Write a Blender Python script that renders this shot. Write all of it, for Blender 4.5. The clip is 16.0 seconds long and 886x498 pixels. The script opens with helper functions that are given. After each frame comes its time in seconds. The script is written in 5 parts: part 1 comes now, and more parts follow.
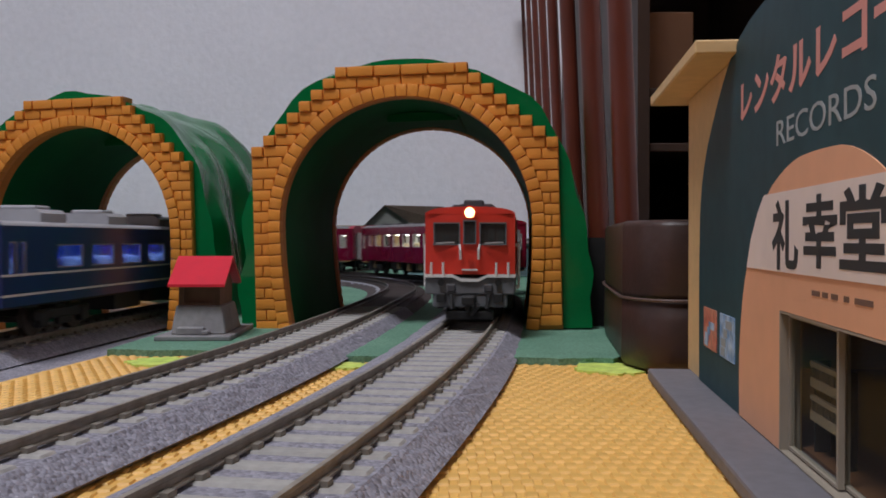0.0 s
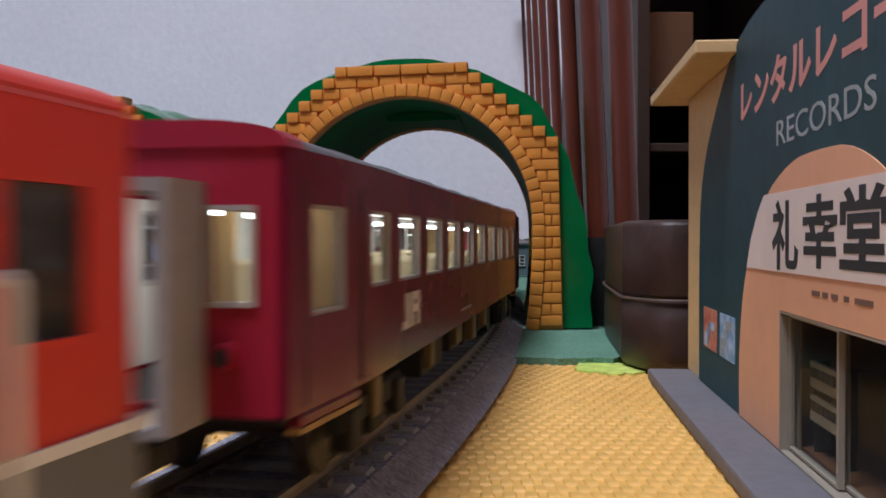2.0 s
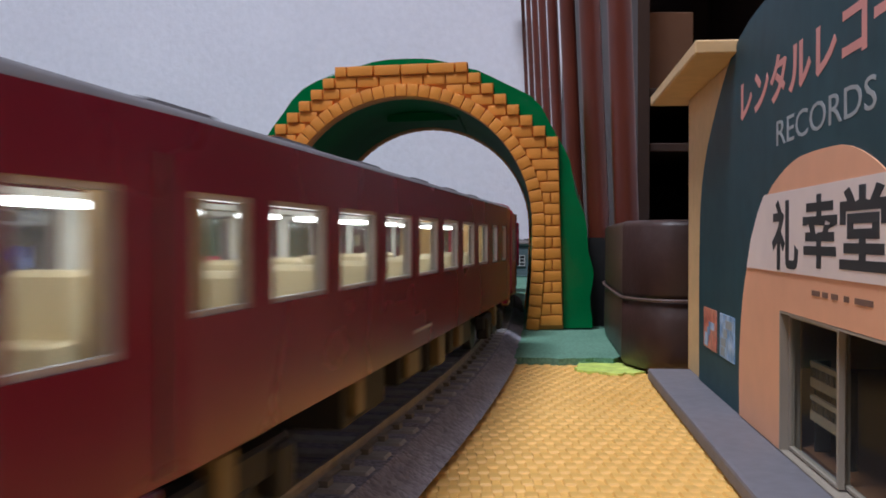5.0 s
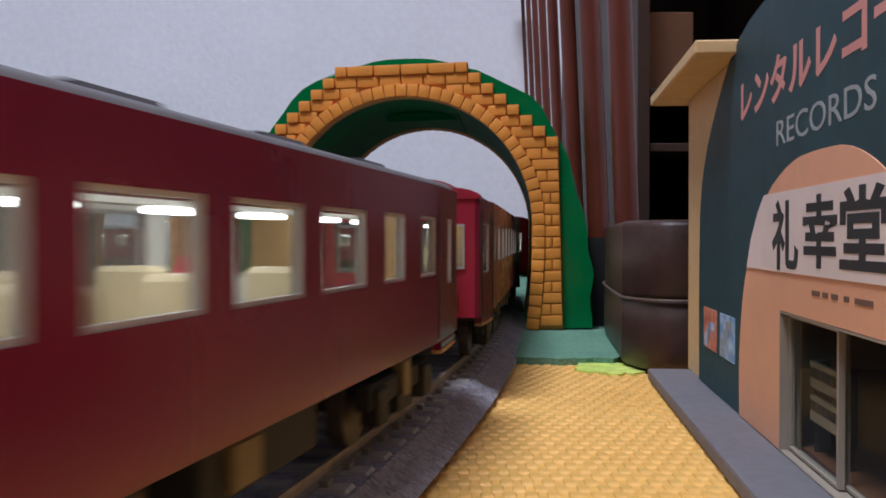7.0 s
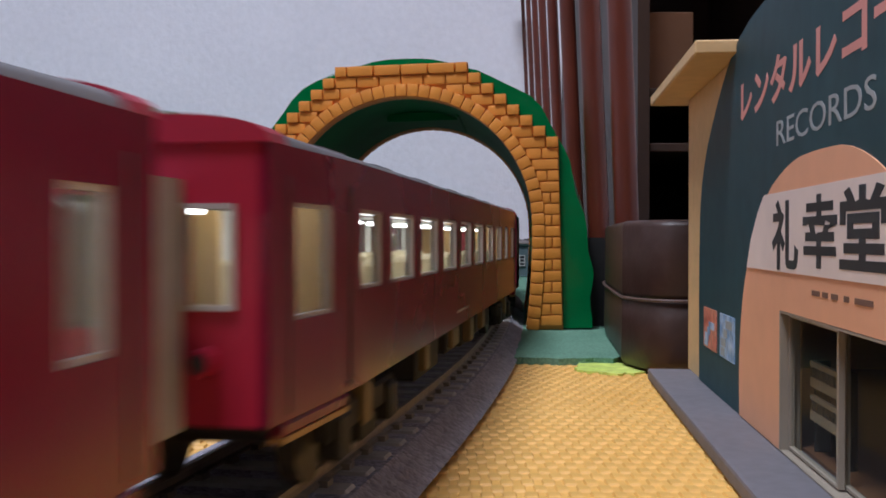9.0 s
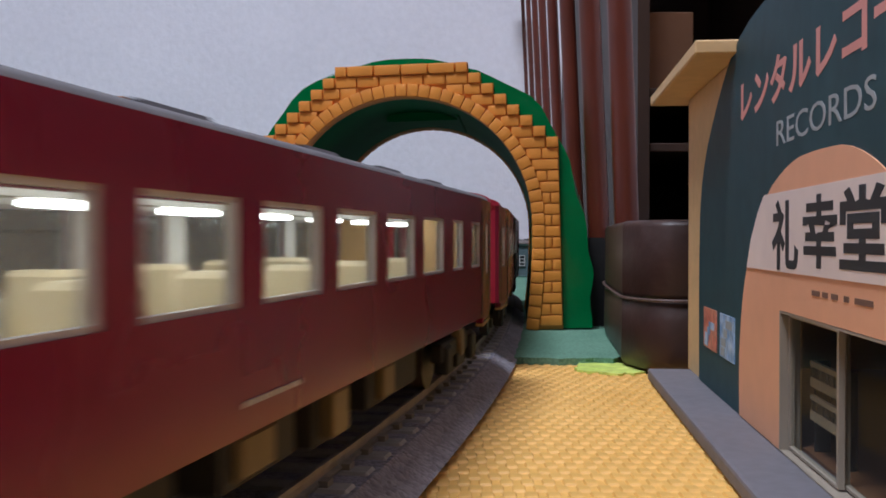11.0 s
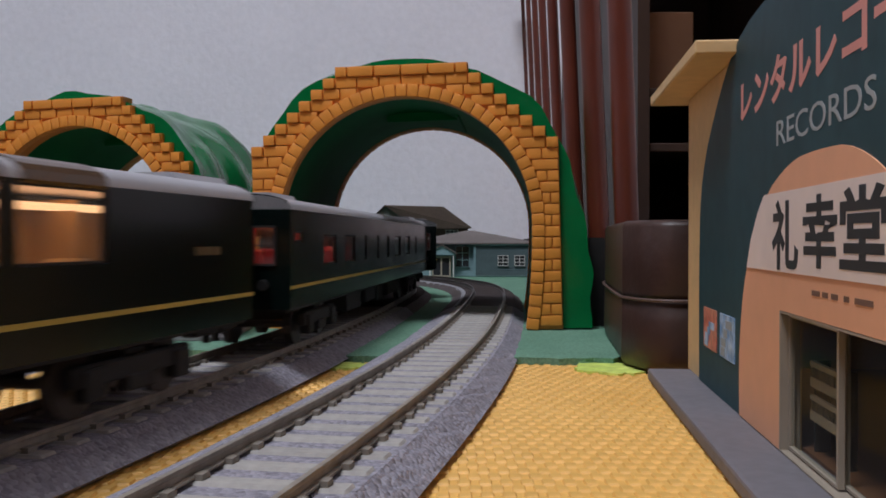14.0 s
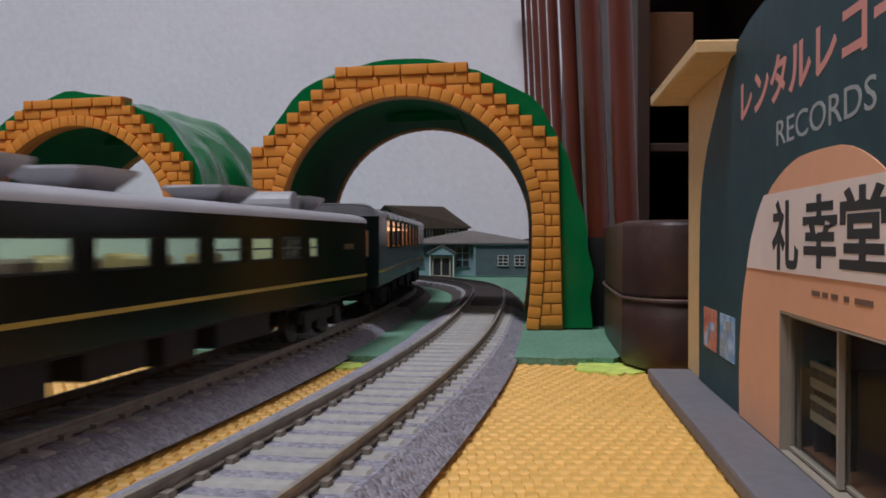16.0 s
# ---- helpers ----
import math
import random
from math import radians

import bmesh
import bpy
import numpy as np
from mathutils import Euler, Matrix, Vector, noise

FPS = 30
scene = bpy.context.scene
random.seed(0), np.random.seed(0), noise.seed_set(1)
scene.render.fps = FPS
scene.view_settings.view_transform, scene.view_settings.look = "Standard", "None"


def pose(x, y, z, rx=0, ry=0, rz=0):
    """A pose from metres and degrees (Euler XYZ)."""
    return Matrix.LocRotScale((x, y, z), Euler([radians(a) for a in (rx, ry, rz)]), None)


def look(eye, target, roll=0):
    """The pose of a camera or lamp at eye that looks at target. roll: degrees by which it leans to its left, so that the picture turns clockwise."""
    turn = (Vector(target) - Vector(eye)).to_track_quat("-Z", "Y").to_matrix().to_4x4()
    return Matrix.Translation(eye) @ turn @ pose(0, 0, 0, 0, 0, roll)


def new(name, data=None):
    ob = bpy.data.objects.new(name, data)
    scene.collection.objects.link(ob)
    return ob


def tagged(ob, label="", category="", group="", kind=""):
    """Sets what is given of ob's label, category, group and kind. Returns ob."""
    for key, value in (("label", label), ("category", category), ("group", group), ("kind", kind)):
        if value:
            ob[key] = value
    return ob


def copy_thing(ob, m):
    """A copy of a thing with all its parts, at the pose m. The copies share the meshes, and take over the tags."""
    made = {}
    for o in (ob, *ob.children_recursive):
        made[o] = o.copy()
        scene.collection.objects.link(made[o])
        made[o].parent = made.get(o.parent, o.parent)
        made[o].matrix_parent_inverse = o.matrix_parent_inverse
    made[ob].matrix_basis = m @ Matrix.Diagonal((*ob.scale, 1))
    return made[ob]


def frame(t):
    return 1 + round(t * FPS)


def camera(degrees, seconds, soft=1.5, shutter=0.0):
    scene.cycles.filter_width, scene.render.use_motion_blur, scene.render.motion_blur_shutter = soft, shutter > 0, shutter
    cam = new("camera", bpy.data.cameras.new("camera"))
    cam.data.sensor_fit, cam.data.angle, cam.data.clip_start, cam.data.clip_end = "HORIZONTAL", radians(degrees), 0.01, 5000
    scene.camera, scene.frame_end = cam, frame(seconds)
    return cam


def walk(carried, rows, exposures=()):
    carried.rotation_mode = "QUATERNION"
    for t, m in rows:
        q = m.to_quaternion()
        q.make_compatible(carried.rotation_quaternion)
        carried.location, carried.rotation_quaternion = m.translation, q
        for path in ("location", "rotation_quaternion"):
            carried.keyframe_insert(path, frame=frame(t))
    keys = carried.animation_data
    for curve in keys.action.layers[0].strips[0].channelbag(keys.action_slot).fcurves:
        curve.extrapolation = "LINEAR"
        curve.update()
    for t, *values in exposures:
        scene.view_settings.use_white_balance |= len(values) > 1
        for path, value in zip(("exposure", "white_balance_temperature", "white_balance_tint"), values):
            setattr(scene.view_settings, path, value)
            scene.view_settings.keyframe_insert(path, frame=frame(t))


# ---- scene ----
import itertools

# ---------------------------------------------------------------- camera
cam = camera(50.0, 16.0, soft=1.7, shutter=0.5)
EYE = (0.0, 0.0, 0.0353)
TILT = -0.61
REST = pose(*EYE, 90 + TILT, 0, 0)
walk(cam, [(0.0, REST), (16.0, REST)],
     exposures=[(0.0, -0.08, 6350, 10), (1.0, -0.08, 6350, 10), (1.6, 0.06, 6150, 10), (2.3, 0.29, 5850, 11), (12.7, 0.29, 5850, 11), (13.4, 0.12, 6050, 10), (14.2, 0.0, 6250, 10), (16.0, 0.0, 6300, 10)])

# ---------------------------------------------------------------- light
world = bpy.data.worlds.new("room_air")
scene.world = world
world.use_nodes = True
world.node_tree.nodes["Background"].inputs["Color"].default_value = (0.75, 0.78, 0.9, 1)
world.node_tree.nodes["Background"].inputs["Strength"].default_value = 0.25
scene.view_settings.exposure = 0.0


def area_lamp(name, eye, target, size, power, colour):
    data = bpy.data.lights.new(name, "AREA")
    data.shape, data.size, data.energy, data.color = "DISK", size, power, colour
    ob = new(name, data)
    ob.matrix_world = look(eye, target)
    return tagged(ob, "white round ceiling lamp of the room", "ceiling lamp", kind="structure")


area_lamp("ceiling_light", (-0.58, -0.42, 2.32), (-0.15, 0.6, 0.15), 0.8, 62, (0.93, 0.94, 1.0))


# ---------------------------------------------------------------- materials
def material(name, colour, rough=0.5, metal=0.0, vary=0.12, scale=200.0, bump=0.0, bump_scale=None, gloss=0.5,
             second=None, second_scale=20.0, coat=0.0, emit=None, strength=0.0, per_object=0.0):
    m = bpy.data.materials.new(name)
    m.use_nodes = True
    nt = m.node_tree
    b = nt.nodes["Principled BSDF"]
    link = nt.links.new
    co = nt.nodes.new("ShaderNodeTexCoord")
    n1 = nt.nodes.new("ShaderNodeTexNoise")
    n1.inputs["Scale"].default_value, n1.inputs["Detail"].default_value = scale, 4
    link(co.outputs["Object"], n1.inputs["Vector"])
    n2 = nt.nodes.new("ShaderNodeTexNoise")
    n2.inputs["Scale"].default_value, n2.inputs["Detail"].default_value = second_scale, 3
    link(co.outputs["Object"], n2.inputs["Vector"])
    ramp = nt.nodes.new("ShaderNodeMapRange")
    ramp.inputs["From Min"].default_value, ramp.inputs["From Max"].default_value = 0.3, 0.7
    ramp.inputs["To Min"].default_value, ramp.inputs["To Max"].default_value = 1 - vary, 1 + vary
    link(n1.outputs["Fac"], ramp.inputs["Value"])
    mix = nt.nodes.new("ShaderNodeMix")
    mix.data_type = "RGBA"
    c2 = second or tuple(c * 0.85 for c in colour)
    mix.inputs["A"].default_value, mix.inputs["B"].default_value = (*colour, 1), (*c2, 1)
    r2 = nt.nodes.new("ShaderNodeMapRange")
    r2.inputs["From Min"].default_value, r2.inputs["From Max"].default_value = 0.35, 0.65
    link(n2.outputs["Fac"], r2.inputs["Value"])
    link(r2.outputs["Result"], mix.inputs["Factor"])
    mul = nt.nodes.new("ShaderNodeVectorMath")
    mul.operation = "SCALE"
    link(mix.outputs["Result"], mul.inputs[0])
    if per_object:
        info = nt.nodes.new("ShaderNodeObjectInfo")
        r3 = nt.nodes.new("ShaderNodeMapRange")
        r3.inputs["To Min"].default_value, r3.inputs["To Max"].default_value = 1 - per_object, 1 + per_object
        link(info.outputs["Random"], r3.inputs["Value"])
        mm = nt.nodes.new("ShaderNodeMath")
        mm.operation = "MULTIPLY"
        link(ramp.outputs["Result"], mm.inputs[0])
        link(r3.outputs["Result"], mm.inputs[1])
        link(mm.outputs["Value"], mul.inputs["Scale"])
    else:
        link(ramp.outputs["Result"], mul.inputs["Scale"])
    link(mul.outputs["Vector"], b.inputs["Base Color"])
    rr = nt.nodes.new("ShaderNodeMapRange")
    rr.inputs["To Min"].default_value, rr.inputs["To Max"].default_value = max(0.02, rough - 0.08), min(1, rough + 0.08)
    link(n2.outputs["Fac"], rr.inputs["Value"])
    link(rr.outputs["Result"], b.inputs["Roughness"])
    b.inputs["Metallic"].default_value = metal
    b.inputs["Specular IOR Level"].default_value = gloss
    b.inputs["Coat Weight"].default_value = coat
    if bump:
        n3 = nt.nodes.new("ShaderNodeTexNoise")
        n3.inputs["Scale"].default_value, n3.inputs["Detail"].default_value = bump_scale or scale, 5
        link(co.outputs["Object"], n3.inputs["Vector"])
        bn = nt.nodes.new("ShaderNodeBump")
        bn.inputs["Strength"].default_value, bn.inputs["Distance"].default_value = 0.6, bump
        link(n3.outputs["Fac"], bn.inputs["Height"])
        link(bn.outputs["Normal"], b.inputs["Normal"])
    if emit:
        b.inputs["Emission Color"].default_value, b.inputs["Emission Strength"].default_value = (*emit, 1), strength
    return m


def glass(name, tint, rough=0.05, alpha=0.35):
    """A thin pane: part clear, part tinted and glossy."""
    m = bpy.data.materials.new(name)
    m.use_nodes = True
    nt = m.node_tree
    out = nt.nodes["Material Output"]
    b = nt.nodes["Principled BSDF"]
    b.inputs["Base Color"].default_value, b.inputs["Roughness"].default_value = (*tint, 1), rough
    clear = nt.nodes.new("ShaderNodeBsdfTransparent")
    clear.inputs["Color"].default_value = (0.9, 0.92, 0.9, 1)
    mix = nt.nodes.new("ShaderNodeMixShader")
    mix.inputs["Fac"].default_value = alpha
    nt.links.new(clear.outputs[0], mix.inputs[1])
    nt.links.new(b.outputs[0], mix.inputs[2])
    nt.links.new(mix.outputs[0], out.inputs["Surface"])
    return m


def grains(name, dark, light, scale, relief, rough=0.9):
    """Fine crushed stone: each grain with its own tone."""
    m = bpy.data.materials.new(name)
    m.use_nodes = True
    nt = m.node_tree
    b = nt.nodes["Principled BSDF"]
    link = nt.links.new
    co = nt.nodes.new("ShaderNodeTexCoord")
    cell = nt.nodes.new("ShaderNodeTexVoronoi")
    cell.inputs["Scale"].default_value = scale
    link(co.outputs["Object"], cell.inputs["Vector"])
    tone = nt.nodes.new("ShaderNodeSeparateColor")
    link(cell.outputs["Color"], tone.inputs["Color"])
    broad = nt.nodes.new("ShaderNodeTexNoise")
    broad.inputs["Scale"].default_value, broad.inputs["Detail"].default_value = scale / 6, 3
    link(co.outputs["Object"], broad.inputs["Vector"])
    both = nt.nodes.new("ShaderNodeMath")
    both.operation = "MULTIPLY_ADD"
    both.inputs[1].default_value = 0.7
    link(tone.outputs["Red"], both.inputs[0])
    shift = nt.nodes.new("ShaderNodeMapRange")
    shift.inputs["From Min"].default_value, shift.inputs["From Max"].default_value = 0.3, 0.7
    shift.inputs["To Min"].default_value, shift.inputs["To Max"].default_value = 0.0, 0.35
    link(broad.outputs["Fac"], shift.inputs["Value"])
    link(shift.outputs["Result"], both.inputs[2])
    mix = nt.nodes.new("ShaderNodeMix")
    mix.data_type = "RGBA"
    mix.inputs["A"].default_value, mix.inputs["B"].default_value = (*dark, 1), (*light, 1)
    link(both.outputs["Value"], mix.inputs["Factor"])
    link(mix.outputs["Result"], b.inputs["Base Color"])
    b.inputs["Roughness"].default_value, b.inputs["Specular IOR Level"].default_value = rough, 0.25
    bn = nt.nodes.new("ShaderNodeBump")
    bn.inputs["Strength"].default_value, bn.inputs["Distance"].default_value = 0.7, relief
    bn.invert = True
    link(cell.outputs["Distance"], bn.inputs["Height"])
    link(bn.outputs["Normal"], b.inputs["Normal"])
    return m


M = {}
M["wallpaper"] = material("wallpaper", (0.80, 0.78, 0.84), 0.9, vary=0.035, scale=60, bump=0.0025, bump_scale=90, gloss=0.2, second=(0.84, 0.82, 0.88), second_scale=4)
M["floor"] = material("floor_wood", (0.22, 0.13, 0.07), 0.5, scale=40, bump=0.0003)
M["yellow_mat"] = material("yellow_mat", (0.74, 0.42, 0.10), 0.55, vary=0.10, scale=260, second=(0.80, 0.47, 0.125), second_scale=30, bump=0.0001, bump_scale=900, per_object=0.05)
M["lime_mat"] = material("lime_mat", (0.50, 0.66, 0.12), 0.7, vary=0.2, scale=300, second=(0.62, 0.72, 0.16), second_scale=90, bump=0.0004, bump_scale=700)
M["felt"] = material("green_felt", (0.125, 0.25, 0.175), 0.95, vary=0.3, scale=1500, bump=0.0006, bump_scale=1400, second=(0.155, 0.29, 0.205), second_scale=30, gloss=0.15)
M["ballast"] = grains("grey_ballast", (0.17, 0.162, 0.19), (0.36, 0.348, 0.40), 1250, 0.0005)
M["ballast_pale"] = material("pale_ballast", (0.27, 0.27, 0.29), 0.9, vary=0.2, scale=900, bump=0.0002, bump_scale=900)
M["ballast_dark"] = material("dark_ballast", (0.055, 0.045, 0.045), 0.8, vary=0.35, scale=700, bump=0.0003, bump_scale=800, second=(0.075, 0.06, 0.058), second_scale=60, gloss=0.3)
M["sleeper"] = material("grey_sleeper", (0.34, 0.325, 0.305), 0.75, vary=0.14, scale=500, second=(0.38, 0.36, 0.335), second_scale=150, bump=0.0001, per_object=0.08)
M["sleeper_dark"] = material("dark_sleeper", (0.06, 0.045, 0.042), 0.8, scale=500)
M["rail"] = material("dull_nickel_rail", (0.25, 0.22, 0.185), 0.55, metal=0.25, vary=0.2, scale=300, second=(0.30, 0.265, 0.22), second_scale=60)
M["rail_dark"] = material("dark_rail_shaded_wheel", (0.06, 0.05, 0.045), 0.5, metal=0.3, vary=0.2, scale=300)
M["brick"] = material("orange_plastic_brick", (0.80, 0.31, 0.042), 0.42, vary=0.06, scale=300, second=(0.74, 0.275, 0.036), second_scale=60, bump=0.00012, bump_scale=500, per_object=0.07)
M["mortar"] = material("orange_plastic", (0.66, 0.24, 0.032), 0.5, vary=0.08, scale=200)
M["hill"] = material("glossy_green_plastic", (0.004, 0.165, 0.046), 0.13, vary=0.06, scale=60, second=(0.003, 0.135, 0.036), second_scale=14, bump=0.0014, bump_scale=55, gloss=0.2)
M["lining"] = material("dull_green_plastic", (0.006, 0.13, 0.038), 0.6, vary=0.06, scale=60, gloss=0.06)
M["red"] = material("bright_red_paint", (0.62, 0.035, 0.018), 0.42, vary=0.03, scale=400, coat=0.1, second=(0.58, 0.03, 0.017), second_scale=40)
M["maroon"] = material("dark_red_paint", (0.150, 0.0034, 0.024), 0.26, vary=0.04, scale=400, gloss=0.38, second=(0.135, 0.003, 0.021), second_scale=30)
M["cherry"] = material("cherry_red_paint", (0.36, 0.008, 0.036), 0.45, vary=0.04, scale=400)
M["loco_grey"] = material("grey_paint", (0.135, 0.138, 0.148), 0.6, vary=0.08, scale=400)
M["bellows"] = material("pale_grey_bellows", (0.34, 0.31, 0.30), 0.7, vary=0.08, scale=400)
M["roof_dark"] = material("dark_grey_roof", (0.07, 0.065, 0.072), 0.6, vary=0.15, scale=400)
M["roof_mid"] = material("mid_grey_roof", (0.17, 0.165, 0.175), 0.6, vary=0.12, scale=400)
M["roof_grey"] = material("silver_grey_roof", (0.40, 0.40, 0.43), 0.45, vary=0.05, scale=300)
M["white"] = material("white_paint", (0.75, 0.73, 0.71), 0.5, vary=0.04)
M["black"] = material("black_plastic", (0.010, 0.009, 0.009), 0.7, vary=0.2, scale=300)
M["brass"] = material("dull_brass", (0.16, 0.11, 0.05), 0.5, metal=0.3, vary=0.2)
M["blue"] = material("deep_blue_paint", (0.010, 0.028, 0.145), 0.3, vary=0.04, coat=0.2)
M["green_car"] = material("very_dark_green_paint", (0.0028, 0.0070, 0.0064), 0.20, vary=0.05, gloss=0.32)
M["gold"] = material("gold_stripe", (0.55, 0.40, 0.07), 0.45, vary=0.05)
M["pane"] = glass("clear_pane", (0.30, 0.29, 0.27), 0.08, 0.16)
M["pane_shop"] = glass("shop_pane", (0.10, 0.10, 0.10), 0.05, 0.07)
M["pane_dim"] = glass("dim_pane", (0.05, 0.05, 0.05), 0.08, 0.6)
M["pane_grey"] = material("grey_blind_pane", (0.20, 0.19, 0.17), 0.25, vary=0.05)
M["pane_dark"] = material("black_window", (0.012, 0.011, 0.012), 0.06, vary=0.05)
M["pane_amber"] = glass("amber_pane", (0.10, 0.05, 0.02), 0.05, 0.75)
M["pane_blue"] = glass("blue_pane", (0.03, 0.06, 0.35), 0.08, 0.45)
M["cream"] = material("cream_plastic", (0.72, 0.60, 0.38), 0.6, vary=0.05)
M["tan"] = material("tan_plastic", (0.42, 0.25, 0.09), 0.6, vary=0.08)
M["lit_white"] = material("lit_white_lamp", (0.9, 0.9, 0.9), 0.6, emit=(1.0, 0.97, 0.92), strength=11.0)
M["lit_dim"] = material("glowing_ceiling", (0.8, 0.8, 0.78), 0.6, emit=(1.0, 0.97, 0.92), strength=2.2)
M["lit_warm"] = material("warm_lit_strip", (0.9, 0.6, 0.4), 0.6, emit=(1.0, 0.5, 0.24), strength=2.2)
M["lit_red"] = material("dim_red_lit_strip", (0.8, 0.3, 0.2), 0.6, emit=(1.0, 0.22, 0.10), strength=1.6)
M["lit_blue"] = material("blue_lit_strip", (0.4, 0.5, 0.9), 0.6, emit=(0.25, 0.4, 1.0), strength=6.0)
M["lit_cool"] = material("cool_lit_strip", (0.8, 0.9, 0.85), 0.6, emit=(0.75, 0.95, 0.85), strength=2.0)
M["headlight"] = material("lit_headlamp", (1, 0.9, 0.6), 0.4, emit=(1.0, 0.70, 0.28), strength=3.2)
M["shop_cream"] = material("cream_wall_plastic", (0.74, 0.50, 0.24), 0.7, vary=0.05, scale=300, bump=0.00005)
M["shop_green"] = material("dark_teal_print", (0.019, 0.056, 0.068), 0.55, vary=0.12, scale=200, second=(0.024, 0.068, 0.082), second_scale=30, gloss=0.2)
M["shop_salmon"] = material("salmon_print", (0.84, 0.43, 0.25), 0.55, vary=0.03, scale=200)
M["shop_white"] = material("pale_pink_print", (0.86, 0.73, 0.67), 0.55, vary=0.03)
M["shop_pink"] = material("pink_lettering", (0.72, 0.30, 0.25), 0.55, vary=0.03)
M["letter_grey"] = material("grey_lettering", (0.36, 0.39, 0.40), 0.55, vary=0.03)
M["ink"] = material("black_lettering", (0.022, 0.025, 0.028), 0.55, vary=0.05)
M["plinth"] = material("grey_plinth", (0.165, 0.155, 0.17), 0.7, vary=0.08, scale=400, bump=0.0001)
M["frame_tan"] = material("pale_tan_frame", (0.34, 0.29, 0.23), 0.5, vary=0.05)
M["stone"] = material("grey_base", (0.26, 0.25, 0.25), 0.7, vary=0.1, scale=500, second=(0.2, 0.19, 0.2), second_scale=100)
M["roof_red"] = material("bright_red_roof", (0.72, 0.018, 0.045), 0.35, vary=0.04)
M["brown_hut"] = material("brown_hut_wall", (0.17, 0.09, 0.06), 0.7, vary=0.1)
M["wood_red"] = material("varnished_red_brown_wood", (0.125, 0.026, 0.013), 0.35, vary=0.15, scale=30, second=(0.095, 0.020, 0.011), second_scale=8, coat=0.12)
M["leather"] = material("dark_brown_leather", (0.037, 0.017, 0.013), 0.45, vary=0.12, scale=200, second=(0.046, 0.021, 0.016), second_scale=20, bump=0.0003, bump_scale=300)
M["dark_wood"] = material("dark_cabinet_wood", (0.045, 0.022, 0.014), 0.5, vary=0.2, scale=30)
M["tan_board"] = material("brown_board", (0.15, 0.065, 0.028), 0.6, vary=0.15, scale=30)
M["house_teal"] = material("teal_weatherboard", (0.21, 0.33, 0.36), 0.7, vary=0.06, scale=300, per_object=0.05)
M["house_grey"] = material("grey_weatherboard", (0.20, 0.21, 0.19), 0.7, vary=0.06, scale=300, per_object=0.05)
M["house_roof"] = material("grey_tile_roof", (0.155, 0.135, 0.125), 0.75, vary=0.12, scale=400, bump=0.0002)
M["house_roof_brown"] = material("brown_tile_roof", (0.115, 0.085, 0.06), 0.75, vary=0.12, scale=400)
M["house_brown"] = material("dark_brown_boards", (0.07, 0.035, 0.025), 0.7, vary=0.1)
M["sand"] = material("sand_brick", (0.42, 0.33, 0.19), 0.7, vary=0.15, scale=600)
M["window_dark"] = material("dark_window", (0.03, 0.03, 0.035), 0.15, vary=0.05)


# ---------------------------------------------------------------- mesh helpers
def box(bm, x0, x1, y0, y1, z0, z1, bevel=0.0, seg=2):
    vs = [bm.verts.new(p) for p in itertools.product((x0, x1), (y0, y1), (z0, z1))]
    fs = [bm.faces.new([vs[i] for i in f]) for f in ((0, 1, 3, 2), (4, 6, 7, 5), (0, 4, 5, 1), (2, 3, 7, 6), (0, 2, 6, 4), (1, 5, 7, 3))]
    if bevel:
        edges = list({e for f in fs for e in f.edges})
        bmesh.ops.bevel(bm, geom=edges, offset=bevel, segments=seg, affect="EDGES", profile=0.6)


def prism(bm, outline, axis, a, b):
    """A solid from a flat outline (pairs), swept along an axis (0, 1 or 2) from a to b."""
    def at(p, d):
        q = list(p)
        q.insert(axis, d)
        return q
    n = len(outline)
    v0 = [bm.verts.new(at(p, a)) for p in outline]
    v1 = [bm.verts.new(at(p, b)) for p in outline]
    bm.faces.new(v0)
    bm.faces.new(list(reversed(v1)))
    for i in range(n):
        bm.faces.new([v0[i], v1[i], v1[(i + 1) % n], v0[(i + 1) % n]])


def rod(bm, a, b, r, r2=None, n=10):
    a, b = Vector(a), Vector(b)
    r2 = r if r2 is None else r2
    q = (b - a).to_track_quat("Z", "Y")
    rings = []
    for p, rad in ((a, r), (b, r2)):
        rings.append([bm.verts.new(p + q @ Vector((rad * math.cos(k * math.tau / n), rad * math.sin(k * math.tau / n), 0))) for k in range(n)])
    for k in range(n):
        bm.faces.new([rings[0][k], rings[0][(k + 1) % n], rings[1][(k + 1) % n], rings[1][k]])
    bm.faces.new(list(reversed(rings[0])))
    bm.faces.new(rings[1])


def mesh_of(name, bm, mat, smooth=0.0):
    bmesh.ops.recalc_face_normals(bm, faces=bm.faces[:])
    me = bpy.data.meshes.new(name)
    bm.to_mesh(me)
    bm.free()
    me.materials.append(M[mat])
    if smooth:
        me.polygons.foreach_set("use_smooth", [True] * len(me.polygons))
        me.set_sharp_from_angle(angle=radians(smooth))
    return me


def part(name, bm, mat, parent=None, label="", smooth=0.0):
    ob = new(name, mesh_of(name, bm, mat, smooth))
    if parent is not None:
        ob.parent = parent
    return tagged(ob, label)


def thing(name, label, category, group="", kind="", at=None):
    ob = new(name)
    ob.empty_display_size = 0.01
    if at is not None:
        ob.matrix_world = at
    return tagged(ob, label, category, group, kind)


def piece(name, mesh, parent, m):
    ob = new(name, mesh)
    ob.parent = parent
    ob.matrix_basis = m
    return ob


